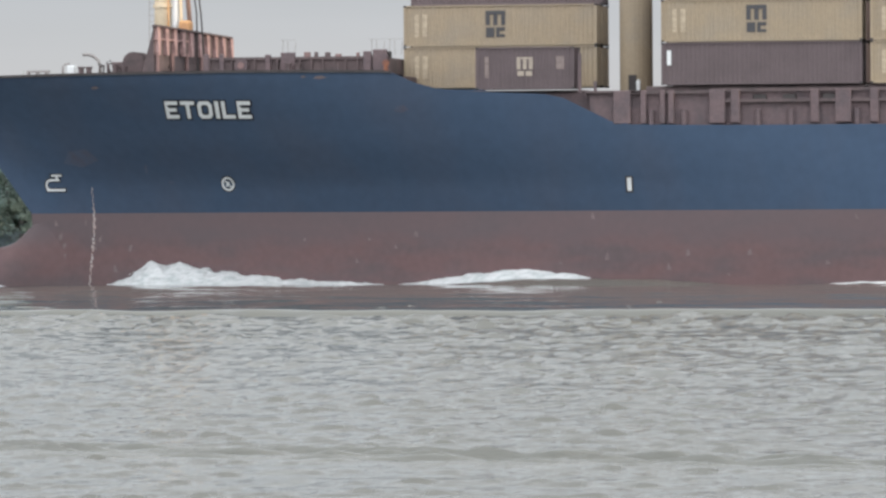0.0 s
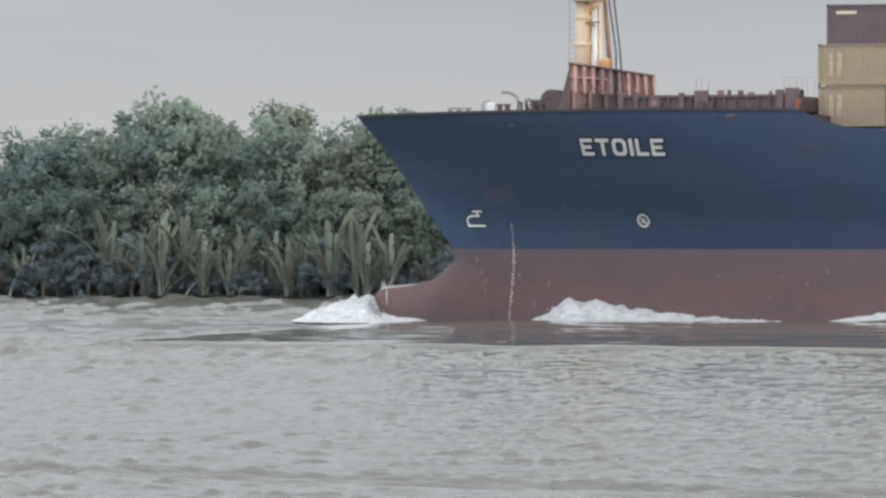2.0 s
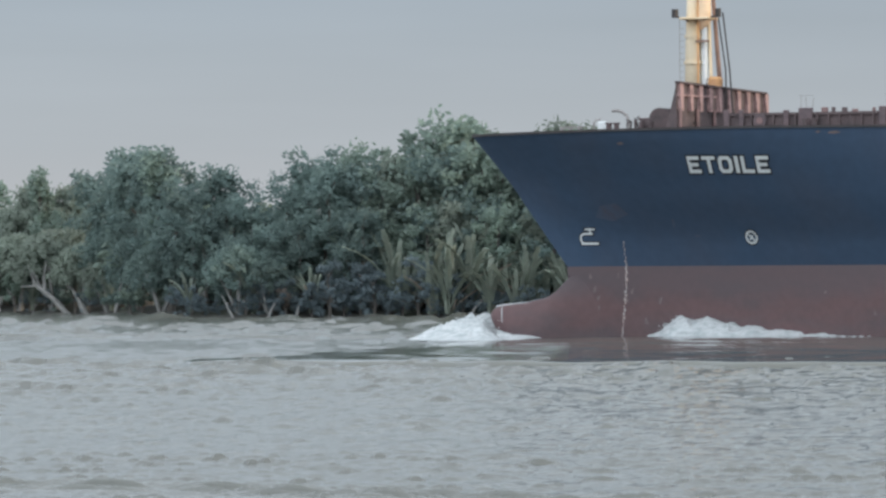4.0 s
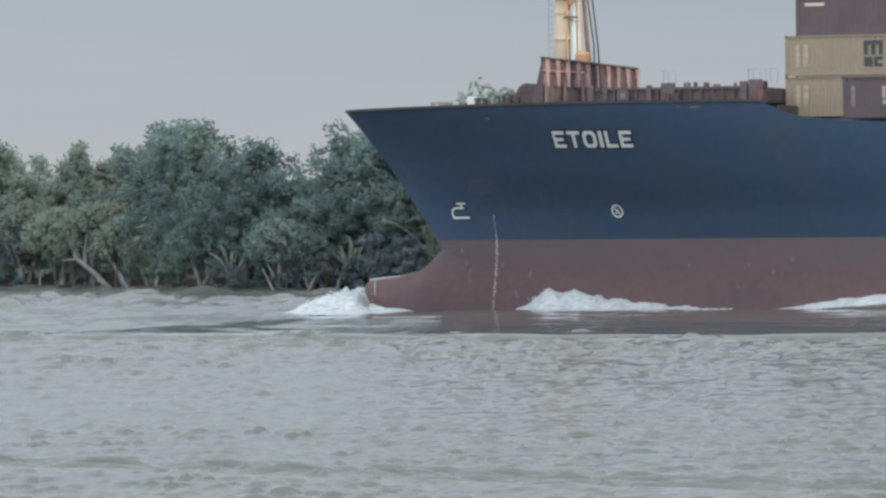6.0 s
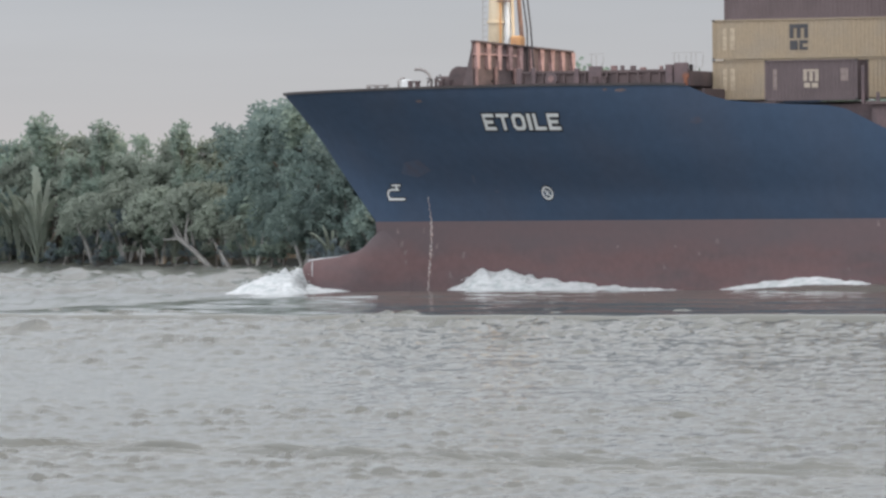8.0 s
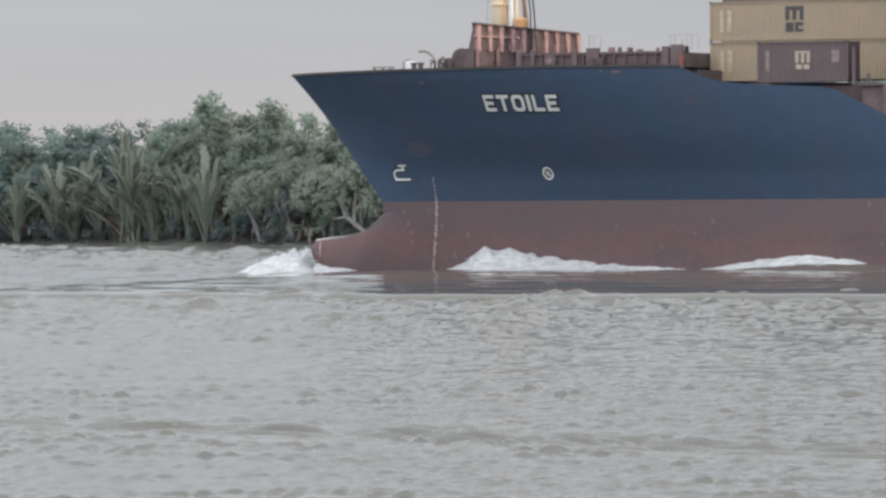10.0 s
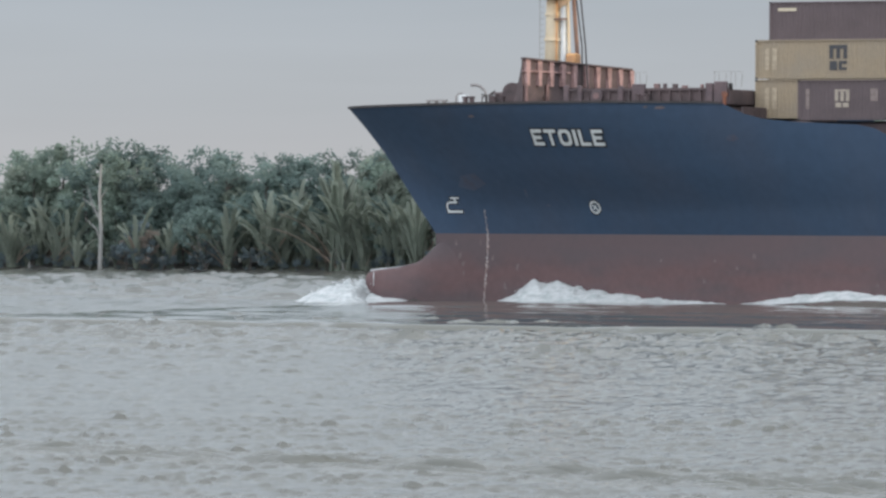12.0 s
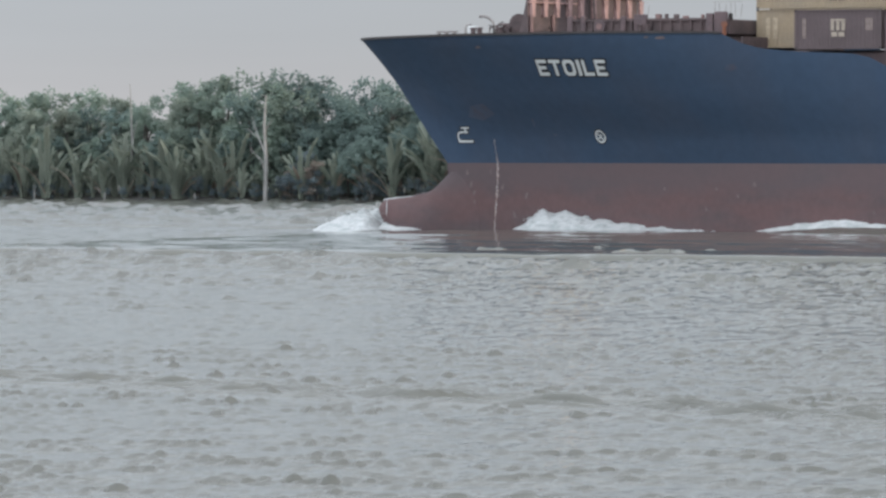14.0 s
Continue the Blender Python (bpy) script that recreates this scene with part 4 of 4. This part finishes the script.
def bank_at(bearing, back):
    """The point on the bank in that bearing, and back metres behind its edge."""
    dx, dy = -math.sin(radians(bearing)), math.cos(radians(bearing))
    lo, hi = 300.0, 800.0
    for _ in range(40):
        mid = (lo + hi) / 2
        if mid * dy < bank_y(mid * dx):
            lo = mid
        else:
            hi = mid
    r = lo + back
    return dx * r, dy * r, r


def plant(proto, x, y, z, turn, scale):
    ob = copy_thing(proto, pose(x, y, z, 0, 0, turn))
    ob.scale = (scale, scale, scale)
    return ob


def build_wood():
    rng = random.Random(11)
    kinds = [
        make_tree("tree", 1, 12, 3.5, LEAF, "leafy green tree on the river bank"),
        make_tree("tree", 2, 12, 3.1, LEAF_DARK, "dark green leafy tree on the river bank"),
        make_tree("tree", 3, 12, 3.9, LEAF, "broad green tree on the river bank", lean=0.06),
        make_tree("tree", 4, 12, 2.9, LEAF_OLIVE, "olive green leafy tree on the river bank", low=0.3),
        make_tree("tree", 5, 12, 3.5, LEAF_DARK, "dark green spreading tree on the river bank", lean=-0.05),
    ]
    shrubs = [
        make_tree("bush", 21, 5, 2.2, LEAF, "green bush at the water's edge", clumps=26, leaves=52, leaf=0.42, low=0.02, droop=0.4),
        make_tree("bush", 22, 5, 2.0, LEAF_OLIVE, "olive green bush at the water's edge", clumps=26, leaves=52, leaf=0.42, low=0.02, droop=0.5),
        make_tree("bush", 23, 5, 2.4, LEAF_DARK, "dark green bush at the water's edge", clumps=26, leaves=52, leaf=0.42, low=0.02, droop=0.3),
    ]
    slender = [make_tree("slender_tree", 41 + k, 12, 1.3, LEAF, "slender tree with an open tufted crown", clumps=22, leaves=60, leaf=0.46, low=0.70) for k in range(3)]
    dry = make_tree("dry_bush", 51, 5, 1.9, LEAF_BROWN, "dry brown bush at the water's edge", clumps=30, leaves=60, leaf=0.34, low=0.02, droop=0.5)
    palms = make_palms()
    domes = [make_dome(LEAF_OLIVE, "low round-headed olive green tree at the water's edge"), make_dome(LEAF_DARK, "low round-headed dark green tree at the water's edge")]
    shade = [make_tree("undergrowth_bush", 61 + k, 5, 2.6, LEAF_SHADE, "dense bush under the trees, their shade put into its dark leaf colour", clumps=28, leaves=52, leaf=0.42, low=-0.06, droop=0.3) for k in range(2)]
    b = 14.6
    while b < 32.4:
        for back, share in ((16, 1.0), (9, 0.88), (5, 0.62)):
            bb = b + rng.uniform(-0.12, 0.12)
            x, y, r = bank_at(bb, back + rng.uniform(-2, 2))
            h = wood_height(bb, r) * share * rng.uniform(0.95, 1.06) - 1.0
            dark = 20.2 < bb < 23.1 or 25.5 < bb < 28
            pool = (1, 4, 1, 4, 4) if dark else (0, 3, 3, 2, 3) if 23 < bb < 25.2 else (0, 2, 3, 0, 4)
            plant(kinds[rng.choice(pool)], x, y, 1.0, rng.uniform(0, 360), h / 12.0)
        b += 0.28
    b = 14.6
    while b < 32.4:
        for k in (0, 1):
            x, y, r = bank_at(b + 0.3 * k, 20 + rng.uniform(-2, 2))
            plant(shrubs[2 * k], x, y, 1.0, rng.uniform(0, 360), 0.82 * (wood_height(b + 0.3 * k, r) - 1.0) / 5.4)
        x, y, r = bank_at(b + 0.2, 12 + rng.uniform(-2, 2))
        plant(rng.choice(shrubs), x, y, 0.8, rng.uniform(0, 360), rng.uniform(1.3, 1.7))
        b += 0.6
    for b, s in ((22.3, 1.2), (22.85, 0.95), (23.1, 1.2), (23.4, 1.45), (23.75, 1.4), (24.1, 1.5), (24.45, 1.3), (27.2, 1.2), (21.5, 1.15), (21.2, 0.9)):
        x, y, r = bank_at(b, 1.8)
        plant(domes[0 if 22.6 < b < 25 else 1], x, y, 0.5, rng.uniform(0, 360), s)
    # the undergrowth that closes the foot of the wood, shade put into its colour
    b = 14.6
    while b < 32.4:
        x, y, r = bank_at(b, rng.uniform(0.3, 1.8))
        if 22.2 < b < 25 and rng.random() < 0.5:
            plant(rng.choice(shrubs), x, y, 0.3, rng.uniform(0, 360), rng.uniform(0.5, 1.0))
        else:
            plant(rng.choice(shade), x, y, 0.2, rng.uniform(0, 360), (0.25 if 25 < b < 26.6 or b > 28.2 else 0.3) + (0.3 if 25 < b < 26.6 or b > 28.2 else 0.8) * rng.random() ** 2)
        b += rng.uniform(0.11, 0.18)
    for lo, hi, big, gap in ((15.0, 20.0, 1.0, 0.12), (20.4, 21.6, 0.7, 0.3), (22.0, 24.8, 0.6, 0.6), (25.0, 26.6, 1.35, 0.09), (26.6, 28.2, 0.8, 0.24), (28.2, 32.4, 0.95, 0.09)):
        b = lo
        while b < hi:
            x, y, r = bank_at(b, rng.uniform(-0.2, 5.0))
            size = big * rng.uniform(0.5, 1.25) * (0.5 if 28.0 < b < 28.5 else 1)
            plant(rng.choice(palms), x, y, 0.5, rng.uniform(0, 360), size)
            b += gap * rng.uniform(0.6, 1.4)
    # slender trees that stand above the rest
    for b, e, k in ((17.17, 1.38, 0), (16.93, 1.38, 1), (18.2, 1.42, 2), (23.53, 0.97, 0), (24.36, 0.98, 1), (24.85, 1.08, 2), (24.98, 1.06, 0), (22.3, 1.14, 1), (28.1, 0.82, 2)):
        x, y, r = bank_at(b, 9)
        plant(slender[k], x, y, 1.0, rng.uniform(0, 360), (EYE[2] + r * math.tan(radians(e)) - 1.0) / 12.4)
    for b, s in ((27.77, 0.8), (26.95, 0.5), (28.0, 0.6), (21.05, 0.45)):
        x, y, r = bank_at(b, 0.8)
        plant(dry, x, y, 0.4, rng.uniform(0, 360), s)
    for i, proto in enumerate(kinds + shrubs + domes + shade + palms + slender + [dry]):
        x, y, r = bank_at(14.2 - 0.25 * i, 8)
        proto.matrix_basis = pose(x, y, 1.0)


build_wood()


def build_snags():
    rng = random.Random(8)

    def snag(bearing, back, label, trunk, limbs, mat=PALE_BARK):
        x, y, r = bank_at(bearing, back)
        ob = thing("dead_tree", pose(x, y, 0.3), label, "dead tree", "dead trees on the far bank")
        part("trunk", tubed(*trunk), mat, ob)
        for pts, rad in limbs:
            part("limb", tubed(pts, rad, 6), mat, ob)

    snag(28.27, 0.0, "tall pale dead tree trunk among reeds", ([(0, 0, -.5), (0.1, 0, 4), (-0.1, 0, 8), (0.1, 0, 11.2)], [0.26, 0.22, 0.16, 0.09], 8),
         [([(0, 0, 5.0), (-1.0, 0, 7.0), (-1.6, 0, 8.8)], [0.12, 0.09, 0.04]), ([(-.8, 0, 6.6), (-2.2, 0, 7.6)], [0.08, 0.03]), ([(0, 0, 3), (-.5, 0, 4.2), (-1.8, 0, 5.4)], [0.1, 0.08, 0.03]), ([(0, 0, 7.5), (0.9, 0, 8.6)], [0.08, 0.03])])
    snag(29.65, 4, "thin bare dead tree above reeds", ([(0, 0, -.5), (0.2, 0, 6), (-0.1, 0, 12.6)], [0.16, 0.12, 0.03], 6), [([(0.1, 0, 6), (0.8, 0, 8.5)], [0.07, 0.03])])
    snag(23.3, 0.2, "pale leaning forked tree trunk over the water", ([(0.6, 0, -.5), (-1.0, 0, 1.1), (-3.0, 0, 2.6), (-3.8, 0, 4.6)], [0.30, 0.26, 0.20, 0.08], 8),
         [([(-2.0, 0, 1.9), (-2.1, 0, 3.2), (-1.8, 0, 5.0)], [0.2, 0.15, 0.06]), ([(-2.8, 0, 2.5), (-4.6, 0, 2.4)], [0.14, 0.05])])
    snag(23.1, 0.1, "broken pale trunk leaning on the bank", ([(0.4, 0, -.4), (-0.6, 0, 1.4), (-1.0, 0, 1.9)], [0.26, 0.2, 0.16], 8), [])
    snag(22.75, 0.2, "short leaning pale trunk on the bank", ([(-0.3, 0, -.4), (0.2, 0, 1.6), (0.5, 0, 3.2)], [0.18, 0.14, 0.06], 7), [])
    snag(17.05, -0.3, "split pale stump at the water's edge", ([(0, 0, -.4), (0.0, 0, 0.7), (-.3, 0, 1.2)], [0.32, 0.28, 0.2], 8), [([(0.2, 0, 0.3), (0.8, 0, 2.2)], [0.14, 0.06])])
    for k in range(16):
        b = rng.uniform(15.5, 31.5)
        s = rng.uniform(-1, 1)
        snag(b, rng.uniform(-0.6, 0.4), "bleached branch at the water's edge", ([(0, 0, -.3), (s * 0.6, 0, 0.6), (s * 1.4, 0, rng.uniform(0.3, 1.8))], [0.10, 0.08, 0.03], 6), [])


build_snags()


# ---- bow wave, which goes with the ship ----
def hull_offset(s):
    return max(half_breadth(max(s, 5.6), 0.6), float(np.interp(s, (0, 2, 4, 6, 8), (0.6, 1.15, 1.0, 0.55, 0.0))))


def crest(name, parent, mat, s0, s1, profile, reach, rough, step=0.16, peak=0.25, label="", seed=0.0):
    """A ridge of water along the hull: profile is its height by s, reach its width outwards."""
    bm = bmesh.new()
    ps, pz = zip(*profile)
    n, m = int((s1 - s0) / step), 26
    rows = []
    for i in range(n + 1):
        s = s0 + (s1 - s0) * i / n
        top = float(np.interp(s, ps, pz))
        row = []
        for j in range(m + 1):
            f = j / m
            d = -0.6 + (reach * (0.55 + 0.45 * min(1, top)) + 0.6) * f
            shape = 1.0 if f < peak else max(0.0, 1 - ((f - peak) / (1 - peak)) ** 1.3)
            w = -(hull_offset(s) + d)
            a = noise.fractal(Vector((s * 0.9 + seed, w * 0.9, 0.3)), 0.9, 2.1, 5)
            b = noise.noise(Vector((s * 3.1, w * 3.1, seed)))
            z = top * shape * (1 + 0.22 * rough * a) + rough * 0.10 * b * min(1, top * 2) - 0.05 * f
            row.append((s + rough * 0.1 * a, w + rough * 0.12 * b, z))
        rows.append(row)
    loft(bm, rows)
    return part(name, bm, mat, parent, label, smooth=True)


def nose_wave(parent):
    """The breaking heap in front of the bulb."""
    bm = bmesh.new()
    rows = []
    for i in range(91):
        s = -8.2 + 15.5 * i / 90
        row = []
        for j in range(71):
            w = -6.5 + 11.5 * j / 70
            # a horseshoe round the nose, opening aft
            back = 0.34 * abs(w) ** 1.25
            u = s - (-1.5 + back)
            ridge = (math.exp(-(u / 1.5) ** 2) if u > 0 else max(0.0, 1 + u / 4.6) ** 1.25) * math.exp(-(w / 3.4) ** 2)
            toe = 0.45 * math.exp(-((u + 2.6) / 1.7) ** 2) * math.exp(-(w / 4.0) ** 2)
            a = noise.fractal(Vector((s * 1.0, w * 1.0, 1.7)), 0.9, 2.1, 5)
            b = noise.noise(Vector((s * 3.4, w * 3.4, 4.0)))
            z = (1.75 * ridge + 0.5 * toe) * (1 + 0.30 * a) + 0.16 * b * min(1, 2 * ridge) - 0.10
            row.append((s, w, z))
        rows.append(row)
    loft(bm, rows)
    bmesh.ops.delete(bm, geom=[v for v in bm.verts if v.co.z < -0.02], context="VERTS")
    CRESTS.append((part("breaking_crest", bm, FOAM, parent, "white breaking foam", smooth=True), 0.10, 1.3))


def build_bow_wave():
    wave = thing("bow_wave", ship_pose(0, 0, 0), "white breaking bow wave along the moving hull", "wave")
    nose_wave(wave)
    wash = ((0.6, 0.7), (2.0, 0.45), (4.0, 0.22), (7.5, 0.06), (9.0, 0.0))
    crest("wash", wave, FOAM, 0.6, 9.0, wash, 1.7, 0.8, label="foam sliding along the bulb", seed=31.0)
    part("wash_line", tubed([(0.3, -0.1, 2.22), (1.2, -0.15, 2.36), (2.6, -0.12, 2.5), (3.9, -0.05, 2.78)], [0.10, 0.07, 0.05, 0.02], 6), FOAM, wave)
    part("pouring_water", tubed([(0.95, -0.95, 2.25), (1.0, -1.12, 1.8), (1.05, -1.25, 1.2)], [0.02, 0.035, 0.02], 6), FOAM, wave)
    first = ((9.5, 0.0), (11.0, 0.4), (12.3, 0.9), (13.5, 1.65), (14.5, 1.5), (16.0, 1.34), (18.5, 1.02), (20.5, 0.8), (23, 0.6), (26, 0.46), (28.5, 0.36), (31, 0.1))
    CRESTS.append((crest("side_crest", wave, FOAM, 9.5, 31, first, 2.6, 1.0, label="white foaming side crest", seed=2.0), 0.09, 1.0))
    second = ((27.5, 0.0), (30, 0.25), (33, 0.62), (35.5, 1.0), (38.5, 1.3), (40.5, 1.12), (43, 0.7), (46.5, 0.2))
    CRESTS.append((crest("side_crest", wave, FOAM, 27.5, 46.5, second, 2.0, 0.7, label="white foaming side crest", seed=7.0), 0.06, 0.8))
    third = ((41, 0.3), (45, 0.68), (48, 0.66), (52, 0.36), (55, 0.1))
    crest("foam_edge", wave, FOAM, 41, 55, third, 0.9, 0.6, seed=11.0)
    fourth = ((53, 0.0), (56, 0.3), (61, 0.55), (66, 0.4), (74, 0.1))
    crest("side_crest", wave, FOAM, 54, 74, fourth, 1.6, 0.6, seed=15.0)
    swell = ((8, 0.0), (13, 0.25), (18, 0.35), (24, 0.32), (29, 0.25), (34, 0.42), (39, 0.74), (47, 0.66), (54, 0.2), (60, 0.4), (68, 0.25), (76, 0.0))
    crest("green_swell", wave, WATER_CALM, 8, 76, swell, 7.5, 0.25, step=0.5, peak=0.35, label="smooth dark green swell beside the hull", seed=21.0)
    spray(wave)
    RIDERS.append(wave)


def spray(parent):
    """Torn flecks of foam thrown up where the crests break against the plating."""
    rng = random.Random(77)
    for name, count, place in (("side_spray", 60, 0), ("nose_spray", 60, 1)):
        bm = bmesh.new()
        for k in range(count):
            if place == 0:
                s = 12.0 + 8 * rng.random() ** 1.7
                top = float(np.interp(s, (12, 13.4, 14.5, 16, 20), (0.7, 1.45, 1.35, 1.1, 0.65)))
                c = Vector((s, -hull_offset(s) - rng.uniform(0.1, 0.7), top + rng.gauss(0.0, 0.05) + (0.3 * rng.random() ** 4 if s < 14 else 0)))
            else:
                s = rng.uniform(-4.5, 1.0)
                top = float(np.interp(s, (-4.5, -1.5, 0, 1), (0.5, 1.6, 1.7, 0.9)))
                c = Vector((s, rng.uniform(-1.6, 0.8), top + rng.gauss(0.0, 0.14)))
            r = 0.025 + 0.06 * rng.random() ** 2
            made = bmesh.ops.create_icosphere(bm, subdivisions=1, radius=r, matrix=Matrix.Translation(c) @ Matrix.Diagonal((rng.uniform(1, 2.4), 1, rng.uniform(0.5, 1), 1)))
            for v in made["verts"]:
                v.co += (v.co - c) * rng.uniform(-0.4, 0.4)
        tagged(part(name, bm, SPRAY, parent, "torn white spray"), kind="stuff")


def build_fore_ripple():
    """Short steep ripples that the bow pushes ahead, on the far side of its course."""
    bm = bmesh.new()
    rows = []
    for i in range(241):
        s = -80 + 78 * i / 240
        mid = 5 - 0.22 * s + 2.0 * noise.noise(Vector((s * 0.06, 1.0, 4.0)))
        row = []
        for j in range(49):
            v = -4.5 + 9 * j / 48
            env = math.exp(-(v / 2.6) ** 2) * min(1.0, max(0.0, 0.55 + 1.7 * noise.noise(Vector((s * 0.055, v * 0.35, 7.0))))) * min(1.0, (s + 80) / 20)
            z = 0.19 * env * math.cos((v + 0.5 * noise.noise(Vector((s * 0.2, 0.0, 2.0)))) * 2 * math.pi / 1.7) + 0.10 * env
            row.append((s, mid + v, z + 0.06 - 0.5 * max(0.0, abs(v) / 4.5 - 0.6)))
        rows.append(row)
    loft(bm, rows)
    bmesh.ops.reverse_faces(bm, faces=bm.faces)
    ob = part("fore_ripple", bm, WATER, None, smooth=True)
    ob.matrix_basis = ship_pose(0, 0, 0)
    tagged(ob, "dark ripples pushed ahead of the bow", "wave")
    RIDERS.append(ob)


def build_smooth_lane():
    """Water smoothed by the passing hull: a low glassy sheet beside it with a small rolling edge."""
    bm = bmesh.new()
    rows = []
    n, m = 230, 160
    for i in range(n + 1):
        s = 0.0 + 84.0 * i / n
        edge = float(np.interp(s, (0, 4, 9, 20, 84), (40, 66, 76, 80, 86))) + 2.2 * noise.noise(Vector((s * 0.11, 2.0, 0.0))) + 0.8 * noise.noise(Vector((s * 0.5, 5.0, 0.0)))
        inner = hull_offset(s) - 0.5
        row = []
        for j in range(m + 1):
            f = (j / m) ** 0.9
            w = inner + (edge - inner) * f
            a = noise.noise(Vector((s * 0.07, w * 0.16, 3.0))) + 0.5 * noise.noise(Vector((s * 0.17, w * 0.4, 8.0)))
            rip = 0.03 * noise.noise(Vector((s * 0.4, w * 0.9, 1.0))) + 0.008 * noise.noise(Vector((s * 1.1, w * 2.2, 6.0))) + 0.04 * noise.noise(Vector((s * 0.2, w * 0.33, 12.0)))
            bow = max(0.0, 1 - s / 12.0)
            z = 0.32 + 0.11 * a + rip - 0.42 * bow * (0.6 + 0.7 * f)
            z += 0.05 * math.exp(-((f - 0.955) / 0.022) ** 2) - (0.7 * ((f - 0.985) / 0.015) if f > 0.985 else 0)
            row.append((s, -w, z - (0.6 * (s - 78) / 6 if s > 78 else 0)))
        rows.append(row)
    loft(bm, rows)
    ob = part("smooth_water", bm, WATER_CALM, None, smooth=True)
    ob.matrix_basis = ship_pose(0, 0, 0)
    tagged(ob, "smooth dark water beside the moving hull", "wave")
    RIDERS.append(ob)


build_bow_wave()
build_fore_ripple()
build_smooth_lane()


# ---- an old wake that runs slowly in towards the near landing ----
def build_old_wake():
    along = Vector((1.0, -0.38, 0)).normalized()
    bm = bmesh.new()
    rows = []
    for i in range(480):
        u = -85 + 170 * i / 479
        row = []
        for j in range(97):
            v = -5 + 10 * j / 96
            wob = 0.8 * math.sin(u / 7.1) + 0.35 * math.sin(u / 3.1 + 1.0) + 0.5 * noise.noise(Vector((u * 0.5, v * 0.3, 5.0)))
            env = math.exp(-((v + 0.4 * wob) / 2.3) ** 2) * min(1.2, max(0.0, 0.5 + 1.5 * noise.noise(Vector((u * 0.6, v * 1.3, 9.0)))))
            z = 0.14 * env * math.cos((v + wob) * 2 * math.pi / 0.7) + 0.05 * env
            z += 0.02 * noise.noise(Vector((u * 1.3, v * 1.6, 3.0))) * env * 2
            edge = max(abs(v) / 5, abs(u) / 85)
            row.append((along.x * u - along.y * v, along.y * u + along.x * v, z + 0.02 - 0.25 * max(0, edge - 0.55)))
        rows.append(row)
    loft(bm, rows)
    ob = part("old_wake", bm, WATER, None, smooth=True)
    return tagged(ob, "low rolling wave train on the river", "wave")


OLD_WAKE = build_old_wake()


# ---- movement ----
def motions():
    for ob in RIDERS:
        m = ob.matrix_basis.copy()
        walk(ob, [(t, Matrix.Translation((-SPEED * t, 0, 0)) @ m) for t in (0, 3.5, 7, 10.5, 14)])
    walk(OLD_WAKE, [(t, pose(-45, 131.5 - 1.35 * t, 0)) for t in (0, 3.5, 7, 10.5, 14)])
    # the crests heave and surge against the hull
    for ob, rise, beat in CRESTS:
        walk(ob, [(0.5 * k, pose(0.25 * rise * math.sin(0.5 * k * 1.9 * beat), 0, rise * math.sin(0.5 * k * 2.6 * beat + beat))) for k in range(29)])


motions()
